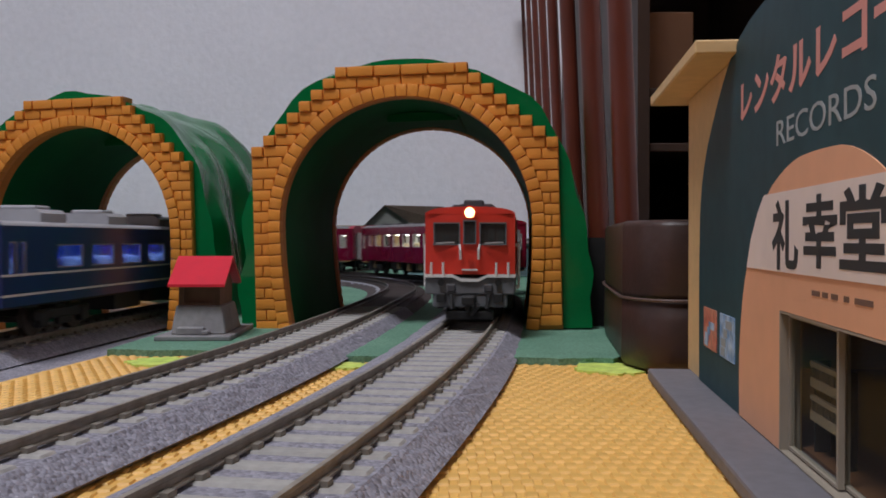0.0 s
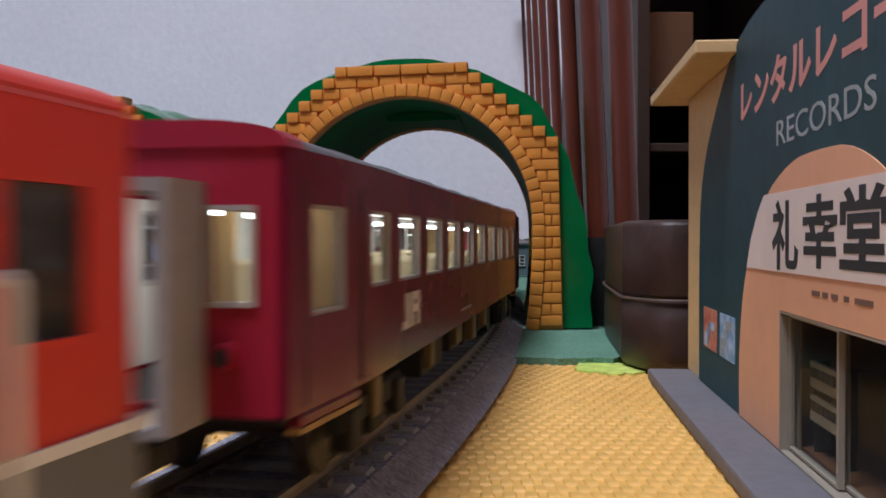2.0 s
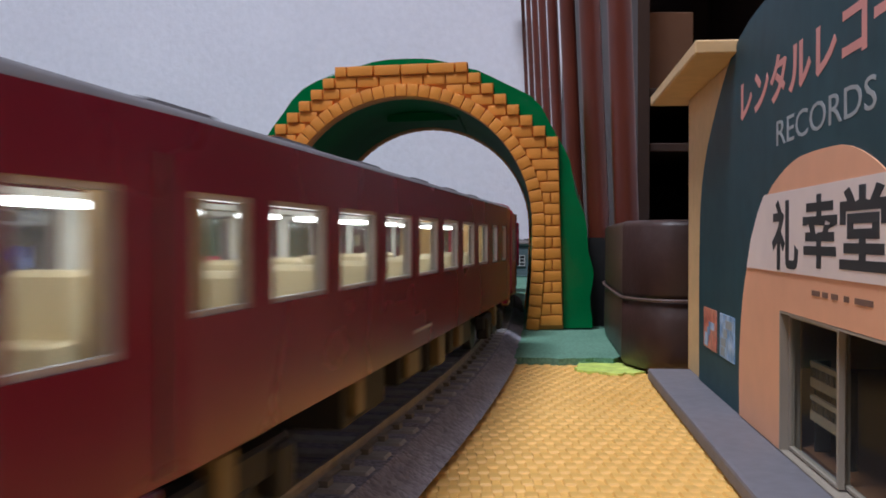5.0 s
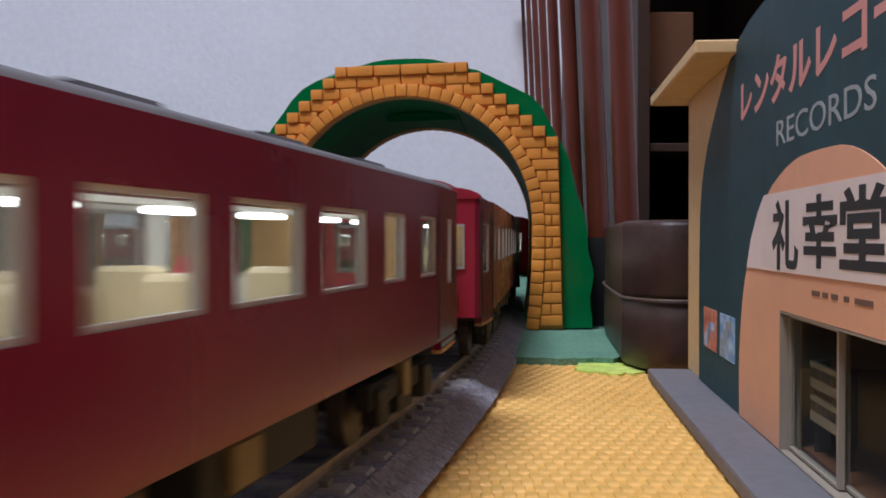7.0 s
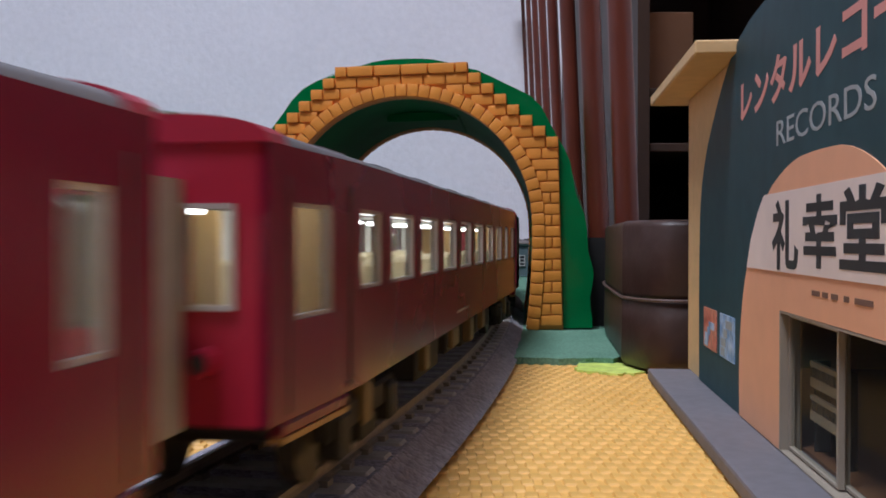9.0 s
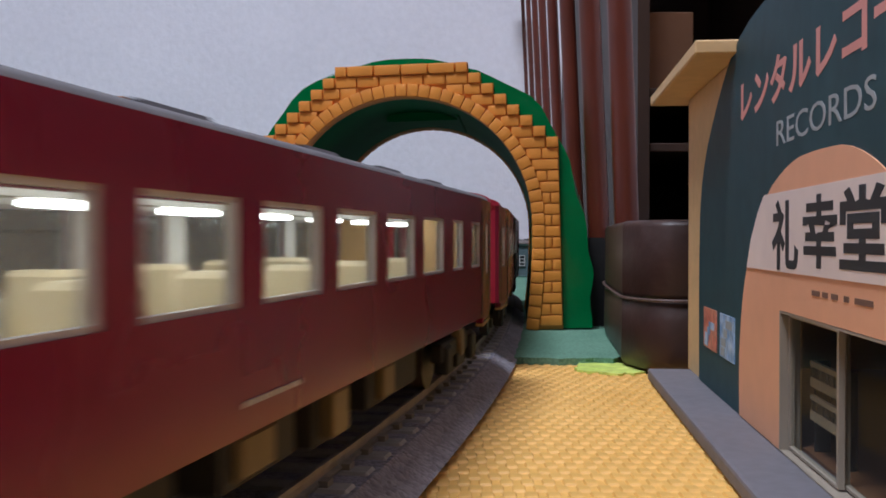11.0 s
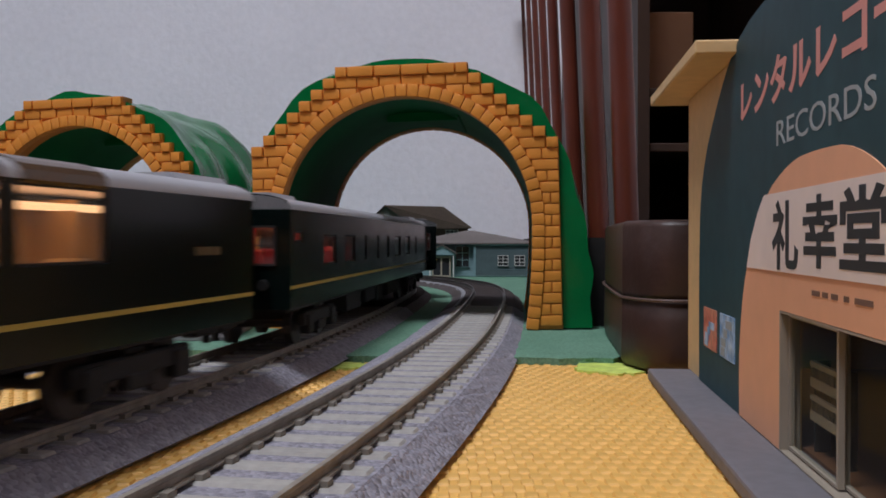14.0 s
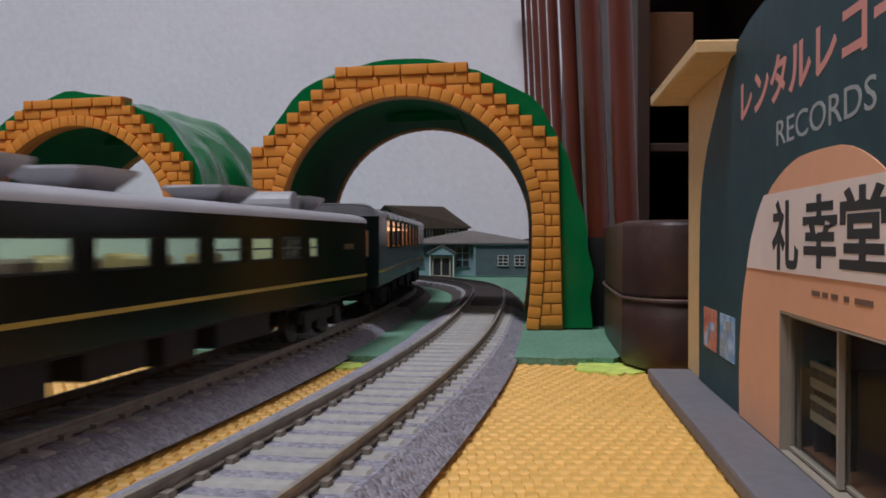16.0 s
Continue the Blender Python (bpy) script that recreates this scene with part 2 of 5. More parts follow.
def sheet(bm, rows):
    """A grid of points as a skin."""
    vs = [[bm.verts.new(p) for p in row] for row in rows]
    for r0, r1 in zip(vs, vs[1:]):
        for i in range(len(r0) - 1):
            bm.faces.new([r0[i], r0[i + 1], r1[i + 1], r1[i]])


# ---------------------------------------------------------------- the lines of the tracks
RAIL = 0.007           # rail top above the mat
GAUGE = 0.0165
KNOT_S = (-0.3, 0.1, 0.35, 0.5, 0.75, 0.885, 0.915, 9.0)
KNOT_K = (-0.419, 0.5575, 0.1204, 2.9, 3.9, 3.9, 0.0, 0.0)
STEP = 0.005


def line_of_track():
    """Places and headings of the outer track's middle, every 5 mm."""
    s = np.arange(-3.6, 4.2, STEP)
    k = np.interp(s, KNOT_S, KNOT_K)
    k[s < -0.3] = 0
    i0 = int(round(3.6 / STEP))
    turn = np.concatenate([[0], np.cumsum((k[1:] + k[:-1]) / 2 * STEP)])
    h = 0.20343 - (turn - turn[i0])
    x = np.concatenate([[0], np.cumsum((np.sin(h[1:]) + np.sin(h[:-1])) / 2 * STEP)])
    y = np.concatenate([[0], np.cumsum((np.cos(h[1:]) + np.cos(h[:-1])) / 2 * STEP)])
    return s, x - x[i0] - 0.02352, y - y[i0] + 0.12, h


LS, LX, LY, LH = line_of_track()


def outer(s, off=0.0):
    x, y, h = (float(np.interp(s, LS, v)) for v in (LX, LY, LH))
    return Vector((x + off * math.cos(h), y - off * math.sin(h), 0)), h


def beside(s):
    """A point of the inner track's middle, beside the outer one at s."""
    return outer(s, -0.0475 - 0.0061 * max(-0.2, min(s, 0.6)))[0]


def line_of_inner_track():
    """Places and headings along the inner track, counted by its own length past the first bend."""
    s = np.arange(-3.6, 3.2, STEP)
    p = np.array([beside(float(v))[:2] for v in s])
    d = np.diff(p, axis=0)
    along = np.concatenate([[0], np.cumsum(np.hypot(d[:, 0], d[:, 1]))])
    i0 = int(round((3.6 + 0.40) / STEP))
    u = np.where(s <= 0.40, s, along - along[i0] + 0.40)
    h = np.unwrap(np.arctan2(d[:, 0], d[:, 1]))
    return u, p[:, 0], p[:, 1], np.append(h, h[-1])


IS, IX, IY, IH = line_of_inner_track()


def inner(s, off=0.0):
    x, y, h = (float(np.interp(s, IS, v)) for v in (IX, IY, IH))
    return Vector((x + off * math.cos(h), y - off * math.sin(h), 0)), h


def third(s, off=0.0):
    """The track on the far side: straight ahead, easing away to the side behind the eye."""
    h0, h1, bend, start = 0.0752, 0.20, 0.5, 0.1
    x, y = -0.14725 + (start - 0.2983) * math.sin(h0), 0.2983 + (start - 0.2983) * math.cos(h0)
    if s >= start:
        h = h0
        x, y = x + (s - start) * math.sin(h), y + (s - start) * math.cos(h)
    else:
        h = min(h1, h0 + bend * (start - s))
        x += (math.cos(h) - math.cos(h0)) / bend
        y -= (math.sin(h) - math.sin(h0)) / bend
        rest = min(0.0, s - (start - (h1 - h0) / bend))
        x, y = x + rest * math.sin(h), y + rest * math.cos(h)
    return Vector((x + off * math.cos(h), y - off * math.sin(h), 0)), h


def car_pose(line, s, length, base=0.0, reach=0.35):
    """A car that rides on two bogies, each a part (reach) of its length from its middle."""
    a, b = line(s - reach * length)[0], line(s + reach * length)[0]
    m = (a + b) / 2
    return pose(m.x, m.y, RAIL + base, 0, 0, -math.degrees(math.atan2(b.x - a.x, b.y - a.y)))


# ---------------------------------------------------------------- the room
def slab(name, lo, hi, mat, label, category, kind="structure", bevel=0.0):
    bm = bmesh.new()
    box(bm, lo[0], hi[0], lo[1], hi[1], lo[2], hi[2], bevel)
    return tagged(part(name, bm, mat), label, category, kind=kind)


slab("floor", (-2.4, -4.0, -0.06), (1.6, 2.35, -0.0044), "floor", "brown wooden floor of the room", "floor")
slab("wall_north", (-2.4, 2.35, -0.06), (1.6, 2.45, 2.4), "wallpaper", "pale lavender-grey textured wallpaper wall", "wall")
slab("wall_south", (-2.4, -4.1, -0.06), (1.6, -4.0, 2.4), "wallpaper", "pale lavender-grey textured wallpaper wall", "wall")
slab("wall_west", (-2.5, -4.1, -0.06), (-2.4, 2.45, 2.4), "wallpaper", "pale lavender-grey textured wallpaper wall", "wall")
slab("wall_east", (1.6, -4.1, -0.06), (1.7, 2.45, 2.4), "wallpaper", "pale lavender-grey textured wallpaper wall", "wall")
slab("ceiling", (-2.5, -4.1, 2.4), (1.7, 2.45, 2.5), "wallpaper", "plain pale ceiling", "ceiling")


# ---------------------------------------------------------------- mats
def yellow_mat():
    mat = thing("yellow_mat", "yellow woven-look plastic mat under the toy railway", "mat", kind="structure")
    bm = bmesh.new()
    prism(bm, [(0.6, -3.9), (0.6, 0.2920), (-0.1040, 0.2920), (-0.1145, 0.21), (-0.186, -0.3), (-0.885, -3.9)], 2, -0.0042, -0.0006)
    part("backing", bm, "yellow_mat", mat)
    return mat


def felt_sheet():
    bm = bmesh.new()
    ts = np.linspace(0, 1, 60)
    def edge(t):
        return float(np.interp(t, (0.0, 0.3, 0.55, 1.0), (0.2895, 0.2850, 0.2720, 0.2675))) + 0.0010 * math.sin(t * 47) + 0.0005 * math.sin(t * 131)
    front = [(-0.1025 + t * 0.1505, edge(t)) for t in ts]
    outline = front + [(0.0585, 0.285), (0.066, 0.36), (0.066, 0.42), (0.20, 0.75), (0.30, 2.3), (-2.1, 2.3), (-2.1, 0.72), (-0.30, 0.70), (-0.098, 0.46)]
    prism(bm, outline, 2, -0.0005, 0.0016)
    return tagged(part("green_felt", bm, "felt"), "dark green felt sheet with a soft edge under the tunnels", "felt mat", kind="structure")


def board():
    bm = bmesh.new()
    prism(bm, [(0.6, 0.2924), (0.6, 2.3), (-2.1, 2.3), (-2.1, 0.70), (-0.30, 0.69), (-0.0985, 0.45), (-0.1040, 0.2924)], 2, -0.0042, -0.0006)
    return tagged(part("foam_mat", bm, "yellow_mat"), "yellow foam mat below the felt sheet", "mat", kind="structure")


board()
bm = bmesh.new()
prism(bm, [(-0.128, 0.30), (-0.1190, 0.40), (-0.1010, 0.40), (-0.1042, 0.292), (-0.1147, 0.21), (-0.150, 0.0), (-0.170, 0.0)], 2, -0.0043, -0.0036)
tagged(part("ballast_strip", bm, "ballast"), "grey ballast strip between the track and the mat", "ballast", kind="structure")
MAT = yellow_mat()
felt_sheet()
for cx, cy, rx, ry, seed in ((-0.0810, 0.2730, 0.0105, 0.0105, 1), (0.0455, 0.2590, 0.0105, 0.0120, 2), (-0.0270, 0.2640, 0.0070, 0.0070, 3)):
    rnd = random.Random(seed)
    bm = bmesh.new()
    n = 44
    prism(bm, [(cx + rx * math.cos(a) * k, cy + ry * math.sin(a) * k) for a, k in ((i * math.tau / n, rnd.uniform(0.80, 1.05)) for i in range(n))], 2, -0.0005, 0.0002)
    tagged(part("lime_patch", bm, "lime_mat"), "ragged lime green patch of flock beside the felt", "mat", group="lime patches")


# ---------------------------------------------------------------- tracks
BED = ((-0.0200, -0.0005), (-0.0222, 0.0009), (-0.0142, 0.0044), (0.0134, 0.0044), (0.0186, 0.0009), (0.0166, -0.0005))


def sweep(line, s0, s1, profile, step=0.008, jitter=0.0):
    rows = []
    n = max(2, int((s1 - s0) / step))
    rnd = random.Random(3)
    for i in range(n + 1):
        s = s0 + (s1 - s0) * i / n
        row = []
        for o, z in profile:
            p, _ = line(s, o)
            row.append((p.x, p.y, z + (rnd.uniform(-jitter, jitter) if 0.0010 < z < 0.0043 else 0)))
        rows.append(row)
    return rows


SLEEPER = None


def track(line, name, s0, s1, mid, label, dark=False):
    global SLEEPER
    ob = thing(name, label, "railway track", kind="structure")
    bm = bmesh.new()
    fine = []
    for (a, za), (b, zb) in zip(BED, BED[1:]):
        n = 5 if abs(zb - za) > 0.002 else 2
        fine += [(a + (b - a) * k / n, za + (zb - za) * k / n) for k in range(n)]
    fine.append(BED[-1])
    rows = sweep(line, s0, s1, fine, 0.004, 0.00025)
    sheet(bm, rows)
    part("roadbed", bm, "ballast_dark" if dark else "ballast", ob, "brown-black roadbed" if dark else "grey speckled plastic ballast bed")
    for side in (-1, 1):
        bm = bmesh.new()
        c = side * GAUGE / 2
        prof = [(c - 0.0008, 0.0050), (c - 0.0008, 0.0053), (c - 0.0002, 0.0055), (c - 0.0002, 0.0063), (c - 0.0004, 0.0065), (c - 0.0004, RAIL),
                (c + 0.0004, RAIL), (c + 0.0004, 0.0065), (c + 0.0002, 0.0063), (c + 0.0002, 0.0055), (c + 0.0008, 0.0053), (c + 0.0008, 0.0050)]
        sheet(bm, sweep(line, s0, s1, prof, 0.01))
        part("rail", bm, "rail_dark" if dark else "rail", ob, "blackened rail" if dark else "dull brown-grey rail")
    if SLEEPER is None:
        bm = bmesh.new()
        box(bm, -0.0128, 0.0128, -0.0021, 0.0021, 0.0036, 0.0048, 0.0004, 1)
        for side in (-1, 1):
            for e in (-1, 1):
                c = side * GAUGE / 2 + e * 0.0012
                box(bm, c - 0.0006, c + 0.0006, -0.0011, 0.0011, 0.0046, 0.0056)
        SLEEPER = mesh_of("sleeper", bm, "sleeper")
        SLEEPER.materials.append(M["rail"])
        SLEEPER.polygons.foreach_set("material_index", [int(q.center.z > 0.00485) for q in SLEEPER.polygons])
    if dark:
        bm = bmesh.new()
        sheet(bm, sweep(line, s0, s1, [(-0.0200, 0.0), (-0.0196, 0.0012), (-0.0136, 0.0049), (-0.0128, 0.0047)], 0.01))
        part("inner_shoulder", bm, "ballast_pale", ob, "pale grey inner shoulder of the bed")
        bm = bmesh.new()
        s = s0
        while s < s1:
            p, h = line(s)
            t, n = Vector((math.sin(h), math.cos(h), 0)), Vector((math.cos(h), -math.sin(h), 0))
            vs = [bm.verts.new(p + n * a * 0.0136 + t * b * 0.0015 + Vector((0, 0, z))) for z in (0.0036, 0.0048) for a, b in ((-1, -1), (1, -1), (1, 1), (-1, 1))]
            for f in ((0, 1, 5, 4), (1, 2, 6, 5), (2, 3, 7, 6), (3, 0, 4, 7), (4, 5, 6, 7)):
                bm.faces.new([vs[i] for i in f])
            s += 0.0068
        tagged(part("sleepers", bm, "sleeper_dark", ob), kind="stuff")
    else:
        s = mid[0]
        while s < mid[1]:
            p, h = line(s)
            piece("sleeper", SLEEPER, ob, pose(p.x, p.y, 0, 0, 0, -math.degrees(h)))
            s += 0.0090
    return ob


JOIN = 0.315
track(outer, "outer_track", -3.6, JOIN, (-0.28, JOIN), "grey ballasted model railway track on a yellow mat")
track(outer, "outer_track_curve", JOIN + 0.0005, 2.9, (0, 0), "dark brown curved model railway track on green felt", dark=True)
track(inner, "inner_track", -3.6, JOIN - 0.005, (-0.28, JOIN - 0.005), "grey ballasted model railway track on a yellow mat")
track(inner, "inner_track_curve", JOIN - 0.0045, 2.8, (0, 0), "dark brown curved model railway track on green felt", dark=True)
THIRD = track(third, "third_track", -3.6, 2.2, (0.15, 0.6), "grey ballasted straight model railway track")
THIRD.location.z = -0.0040


# ---------------------------------------------------------------- toy tunnels
R_IN, Z_C, TOP = 0.0472, 0.0405, 0.0996
BRICK = None


def half_width(z):
    """Half the opening's width at a height."""
    if z >= Z_C:
        return math.sqrt(max(0.0, R_IN ** 2 - (z - Z_C) ** 2))
    return R_IN - 0.0032 * ((Z_C - z) / Z_C) ** 2


def arch(off, n=48):
    """The opening's outline, moved outwards by off, from one foot over the crown to the other."""
    pts = []
    for k in range(8):
        z = Z_C * k / 8
        pts.append((-(half_width(z) + off), z))
    for k in range(n + 1):
        a = math.pi - math.pi * k / n
        pts.append(((R_IN + off) * math.cos(a), Z_C + (R_IN + off) * math.sin(a)))
    for k in range(7, -1, -1):
        z = Z_C * k / 8
        pts.append((half_width(z) + off, z))
    return pts


def steps():
    """The stepped outer outline: (half width, top) of each course, from the top down."""
    return [(0.0248 + 0.00467 * k, TOP - 0.0041 * k) for k in range(8)]


def tunnel(at, length, label, scale=1.0, seed=1):
    global BRICK
    rnd = random.Random(seed)
    ob = thing("toy_tunnel", label, "toy tunnel", group="toy tunnels", at=at @ Matrix.Diagonal((scale, 1, 1, 1)))
    if BRICK is None:
        bm = bmesh.new()
        box(bm, -0.5, 0.5, -0.5, 0.5, -0.5, 0.5, 0.11, 2)
        BRICK = mesh_of("brick", bm, "brick", 40)
    st = steps()
    # the two portal plates
    for y0, y1 in ((-0.0013, 0.0075), (length - 0.0060, length)):
        bm = bmesh.new()
        inn = arch(0.0003)
        right = [(st[0][0], st[0][1])]
        for (w0, z0), (w1, z1) in zip(st, st[1:]):
            right += [(w0, z1), (w1, z1)]
        right.append((st[-1][0], 0.0))
        out = [(-x, z) for x, z in reversed(right)] + right
        ring = inn + list(reversed(out))
        prism(bm, ring, 1, y0, y1)
        portal = part("portal", bm, "mortar", ob, "orange plastic portal moulded as brickwork")
        y_face = -0.0006 if y0 < 0.01 else length - 0.0010
        # arch stones
        pts = arch(0.0022, 60)
        cum = [0.0]
        for p, q in zip(pts, pts[1:]):
            cum.append(cum[-1] + math.dist(p, q))
        n = 55
        for k in range(n):
            d = (k + 0.5) / n * cum[-1]
            i = max(j for j in range(len(cum)) if cum[j] <= d)
            i = min(i, len(pts) - 2)
            f = (d - cum[i]) / (cum[i + 1] - cum[i])
            x, z = (pts[i][j] + f * (pts[i + 1][j] - pts[i][j]) for j in (0, 1))
            a = math.degrees(math.atan2(pts[i + 1][1] - pts[i][1], pts[i + 1][0] - pts[i][0]))
            m = pose(x, y_face, z, 0, -a, 0) @ Matrix.Diagonal((cum[-1] / n * 0.95, 0.0050, 0.0047, 1))
            piece("brick", BRICK, portal, m)
        if y0 > 0.01:
            continue
        # courses, each with a proud block at its stepped end
        course = 0.0041
        for ri in range(int(TOP / course) + 1):
            z1 = TOP - course * ri
            z0 = max(0.0004, z1 - course)
            if z1 - z0 < 0.0015:
                break
            zm = (z0 + z1) / 2
            w_out = st[min(ri, len(st) - 1)][0]
            if z1 > Z_C + R_IN + 0.0046:
                w_in = 0.0
            elif zm >= Z_C:
                w_in = math.sqrt(max(0.0, (R_IN + 0.0044) ** 2 - (zm - Z_C) ** 2))
            else:
                w_in = half_width(zm) + 0.0044
            for sgn in (-1, 1):
                end = 0.0046 if ri < len(st) else (w_out - w_in if ri % 2 else (w_out - w_in) * 0.52)
                cuts = [w_out]
                if w_out - w_in > end + 0.0012:
                    cuts.append(w_out - end)
                    rest = w_out - end - w_in
                    m_n = max(1, round(rest / 0.0082))
                    cuts += [w_out - end - rest * k / m_n for k in range(1, m_n + 1)]
                else:
                    cuts.append(w_in)
                for j, (c1, c0) in enumerate(zip(cuts, cuts[1:])):
                    if c1 - c0 < 0.0009:
                        continue
                    proud = 0.0008 if j == 0 and ri < len(st) else (0.0007 if ri == 0 else 0.0)
                    m = pose(sgn * (c0 + c1) / 2, -0.0002 - proud - rnd.uniform(0, 0.0001), zm, 0, rnd.uniform(-0.3, 0.3), 0) @ Matrix.Diagonal((c1 - c0 - 0.00035, 0.0040, z1 - z0 - 0.00035, 1))
                    piece("brick", BRICK, portal, m)
    # the hill: an outer and an inner skin
    bm = bmesh.new()
    ny, na = 22, 56
    noise_off = Vector((seed * 3.1, 0, 0))
    def hill_point(k, y):
        f = k / na
        a = math.pi * (1 - f)
        c, s = math.cos(a), math.sin(a)
        e = 2.8
        r = 1 / (abs(c / (0.0685 if c > 0 else 0.0640)) ** e + abs(s / 0.1000) ** e) ** (1 / e)
        lump = noise.noise(Vector((f * 6, y * 42, 0)) + noise_off) * 0.0046 * min(1, y / 0.03) + noise.noise(Vector((f * 17, y * 45, 4)) + noise_off) * 0.0028
        r += lump * min(1, s * 3 + 0.3)
        if abs(c) < 0.22:
            r += 0.0022 * (1 - (c / 0.22) ** 2)
        return r * c, max(0.0, r * s)
    rows = []
    for j in range(ny + 1):
        y = 0.0012 + (length - 0.0024) * j / ny
        rows.append([(x, y, z) for x, z in (hill_point(k, y) for k in range(na + 1))])
    src = arch(0.0006, 40)
    cum = np.concatenate([[0], np.cumsum([math.dist(p, q) for p, q in zip(src, src[1:])])])
    d = np.linspace(0, cum[-1], na + 1)
    ring = list(zip(np.interp(d, cum, [p[0] for p in src]), np.interp(d, cum, [p[1] for p in src])))
    front = [(x, rows[0][0][1], z) for x, z in ring]
    back = [(x, rows[-1][0][1], z) for x, z in ring]
    sheet(bm, [front] + rows + [back])
    part("hill", bm, "hill", ob, "glossy green plastic hill shell", smooth=40)
    bm = bmesh.new()
    sheet(bm, [[(x, y, z) for x, z in ring] for y in np.linspace(0.0012, length - 0.0012, 6)])
    part("lining", bm, "lining", ob, "dull green inside of the shell", smooth=40)
    # ceiling mouldings inside
    bm = bmesh.new()
    for x0, x1, y0, y1 in ((-0.012, 0.018, 0.045, 0.049), (0.018, 0.0195, 0.03, 0.09)):
        zt = Z_C + math.sqrt(R_IN ** 2 - max(abs(x0), abs(x1)) ** 2)
        box(bm, x0, x1, y0, y1, zt + 0.0002, zt + 0.004, 0.0004, 1)
    part("moulding", bm, "lining", ob)
    return ob


tunnel(pose(-0.0130, 0.3555, 0.0006, 0, -1.5, -4.5), 0.108, "orange brick-moulded toy tunnel with green hill over two tracks", 1.0, 1)
tunnel(pose(-0.1548, 0.4070, -0.0044, 0, -1.6, -8), 0.100, "orange brick-moulded toy tunnel with lumpy green hill beside the hut", 0.90, 2)


# ---------------------------------------------------------------- trains
M["cream_pale"] = material("pale_cream_plastic", (0.62, 0.60, 0.55), 0.6, vary=0.05)
M["frame_grey"] = material("pale_grey_frame", (0.42, 0.38, 0.37), 0.5, vary=0.06)
CAR_L, HALF_W, Z_SILL, Z_EAVE = 0.2519, 0.0152, 0.0113, 0.0364


def roof_outline(w, z, rise, n=14):
    """Cross-section of a roof, from one eave over the crown to the other, with a flat underside."""
    pts = []
    for k in range(n + 1):
        a = math.pi * (1 - k / n)
        c, s = math.cos(a), math.sin(a)
        pts.append((w * (abs(c) ** 0.72) * (1 if c >= 0 else -1), z + rise * (s ** 0.8 if s > 0 else 0)))
    return pts


def side_with_openings(bm, x0, x1, y0, y1, z0, z1, holes, across=False):
    """One wall with square openings (y0, y1, z0, z1); along y and x0 to x1 thick, or, across, along x and y-thick."""
    us = sorted({round(v, 6) for v in (y0, y1, *(h[0] for h in holes), *(h[1] for h in holes))})
    ws = sorted({round(v, 6) for v in (z0, z1, *(h[2] for h in holes), *(h[3] for h in holes))})

    def solid(i, k):
        if not (0 <= i < len(us) - 1 and 0 <= k < len(ws) - 1):
            return False
        u, w = (us[i] + us[i + 1]) / 2, (ws[k] + ws[k + 1]) / 2
        return not any(a < u < b and c < w < d for a, b, c, d in holes)
    made = {}

    def vert(side, i, k):
        if (side, i, k) not in made:
            d = (x0, x1)[side]
            made[side, i, k] = bm.verts.new((us[i], d, ws[k]) if across else (d, us[i], ws[k]))
        return made[side, i, k]
    for i in range(len(us) - 1):
        for k in range(len(ws) - 1):
            if not solid(i, k):
                continue
            for side in (0, 1):
                bm.faces.new([vert(side, i, k), vert(side, i + 1, k), vert(side, i + 1, k + 1), vert(side, i, k + 1)])
            for di, dk, e in ((-1, 0, ((i, k), (i, k + 1))), (1, 0, ((i + 1, k), (i + 1, k + 1))), (0, -1, ((i, k), (i + 1, k))), (0, 1, ((i, k + 1), (i + 1, k + 1)))):
                if not solid(i + di, k + dk):
                    bm.faces.new([vert(0, *e[0]), vert(0, *e[1]), vert(1, *e[1]), vert(1, *e[0])])


def bogie(parent, y, wheel_r=0.0054, name="bogie"):
    bm = bmesh.new()
    for sx in (-1, 1):
        box(bm, sx * 0.0118 - 0.0012, sx * 0.0118 + 0.0012, y - 0.0165, y + 0.0165, 0.0052, 0.0088, 0.0004, 1)
        for dy in (-0.0128, 0.0128):
            box(bm, sx * 0.0124 - 0.0014, sx * 0.0124 + 0.0014, y + dy - 0.0026, y + dy + 0.0026, 0.0030, 0.0082, 0.0004, 1)
        box(bm, sx * 0.0124 - 0.001, sx * 0.0124 + 0.001, y - 0.004, y + 0.004, 0.0030, 0.0058, 0.0003, 1)
    box(bm, -0.0118, 0.0118, y - 0.003, y + 0.003, 0.0055, 0.0098)
    b = part(name, bm, "black", parent, "black bogie frame")
    for dy in (-0.0128, 0.0128):
        bm = bmesh.new()
        for sx in (-1, 1):
            rod(bm, (sx * 0.0072, y + dy, wheel_r), (sx * 0.0094, y + dy, wheel_r), wheel_r, n=16)
        rod(bm, (-0.008, y + dy, wheel_r), (0.008, y + dy, wheel_r), 0.001, n=8)
        # dark metal here stands in for the shade that falls on the wheels
        part("wheelset", bm, "rail_dark", b, "metal wheelset, coloured dark for the shade under the car")
    return b


def underframe(parent, spans, mat="black", brass=()):
    for y0, y1, z0, w in spans:
        bm = bmesh.new()
        box(bm, -w, w, y0, y1, z0, Z_SILL + 0.0005, 0.0004, 1)
        part("equipment_box", bm, mat, parent)
    for y0, y1, z0 in brass:
        for sx in (-1, 1):
            bm = bmesh.new()
            box(bm, sx * 0.0128 - 0.001, sx * 0.0128 + 0.001, y0, y1, z0, Z_SILL - 0.0008, 0.0003, 1)
            part("step_bracket", bm, "brass", parent, "dull brass-coloured underframe detail")


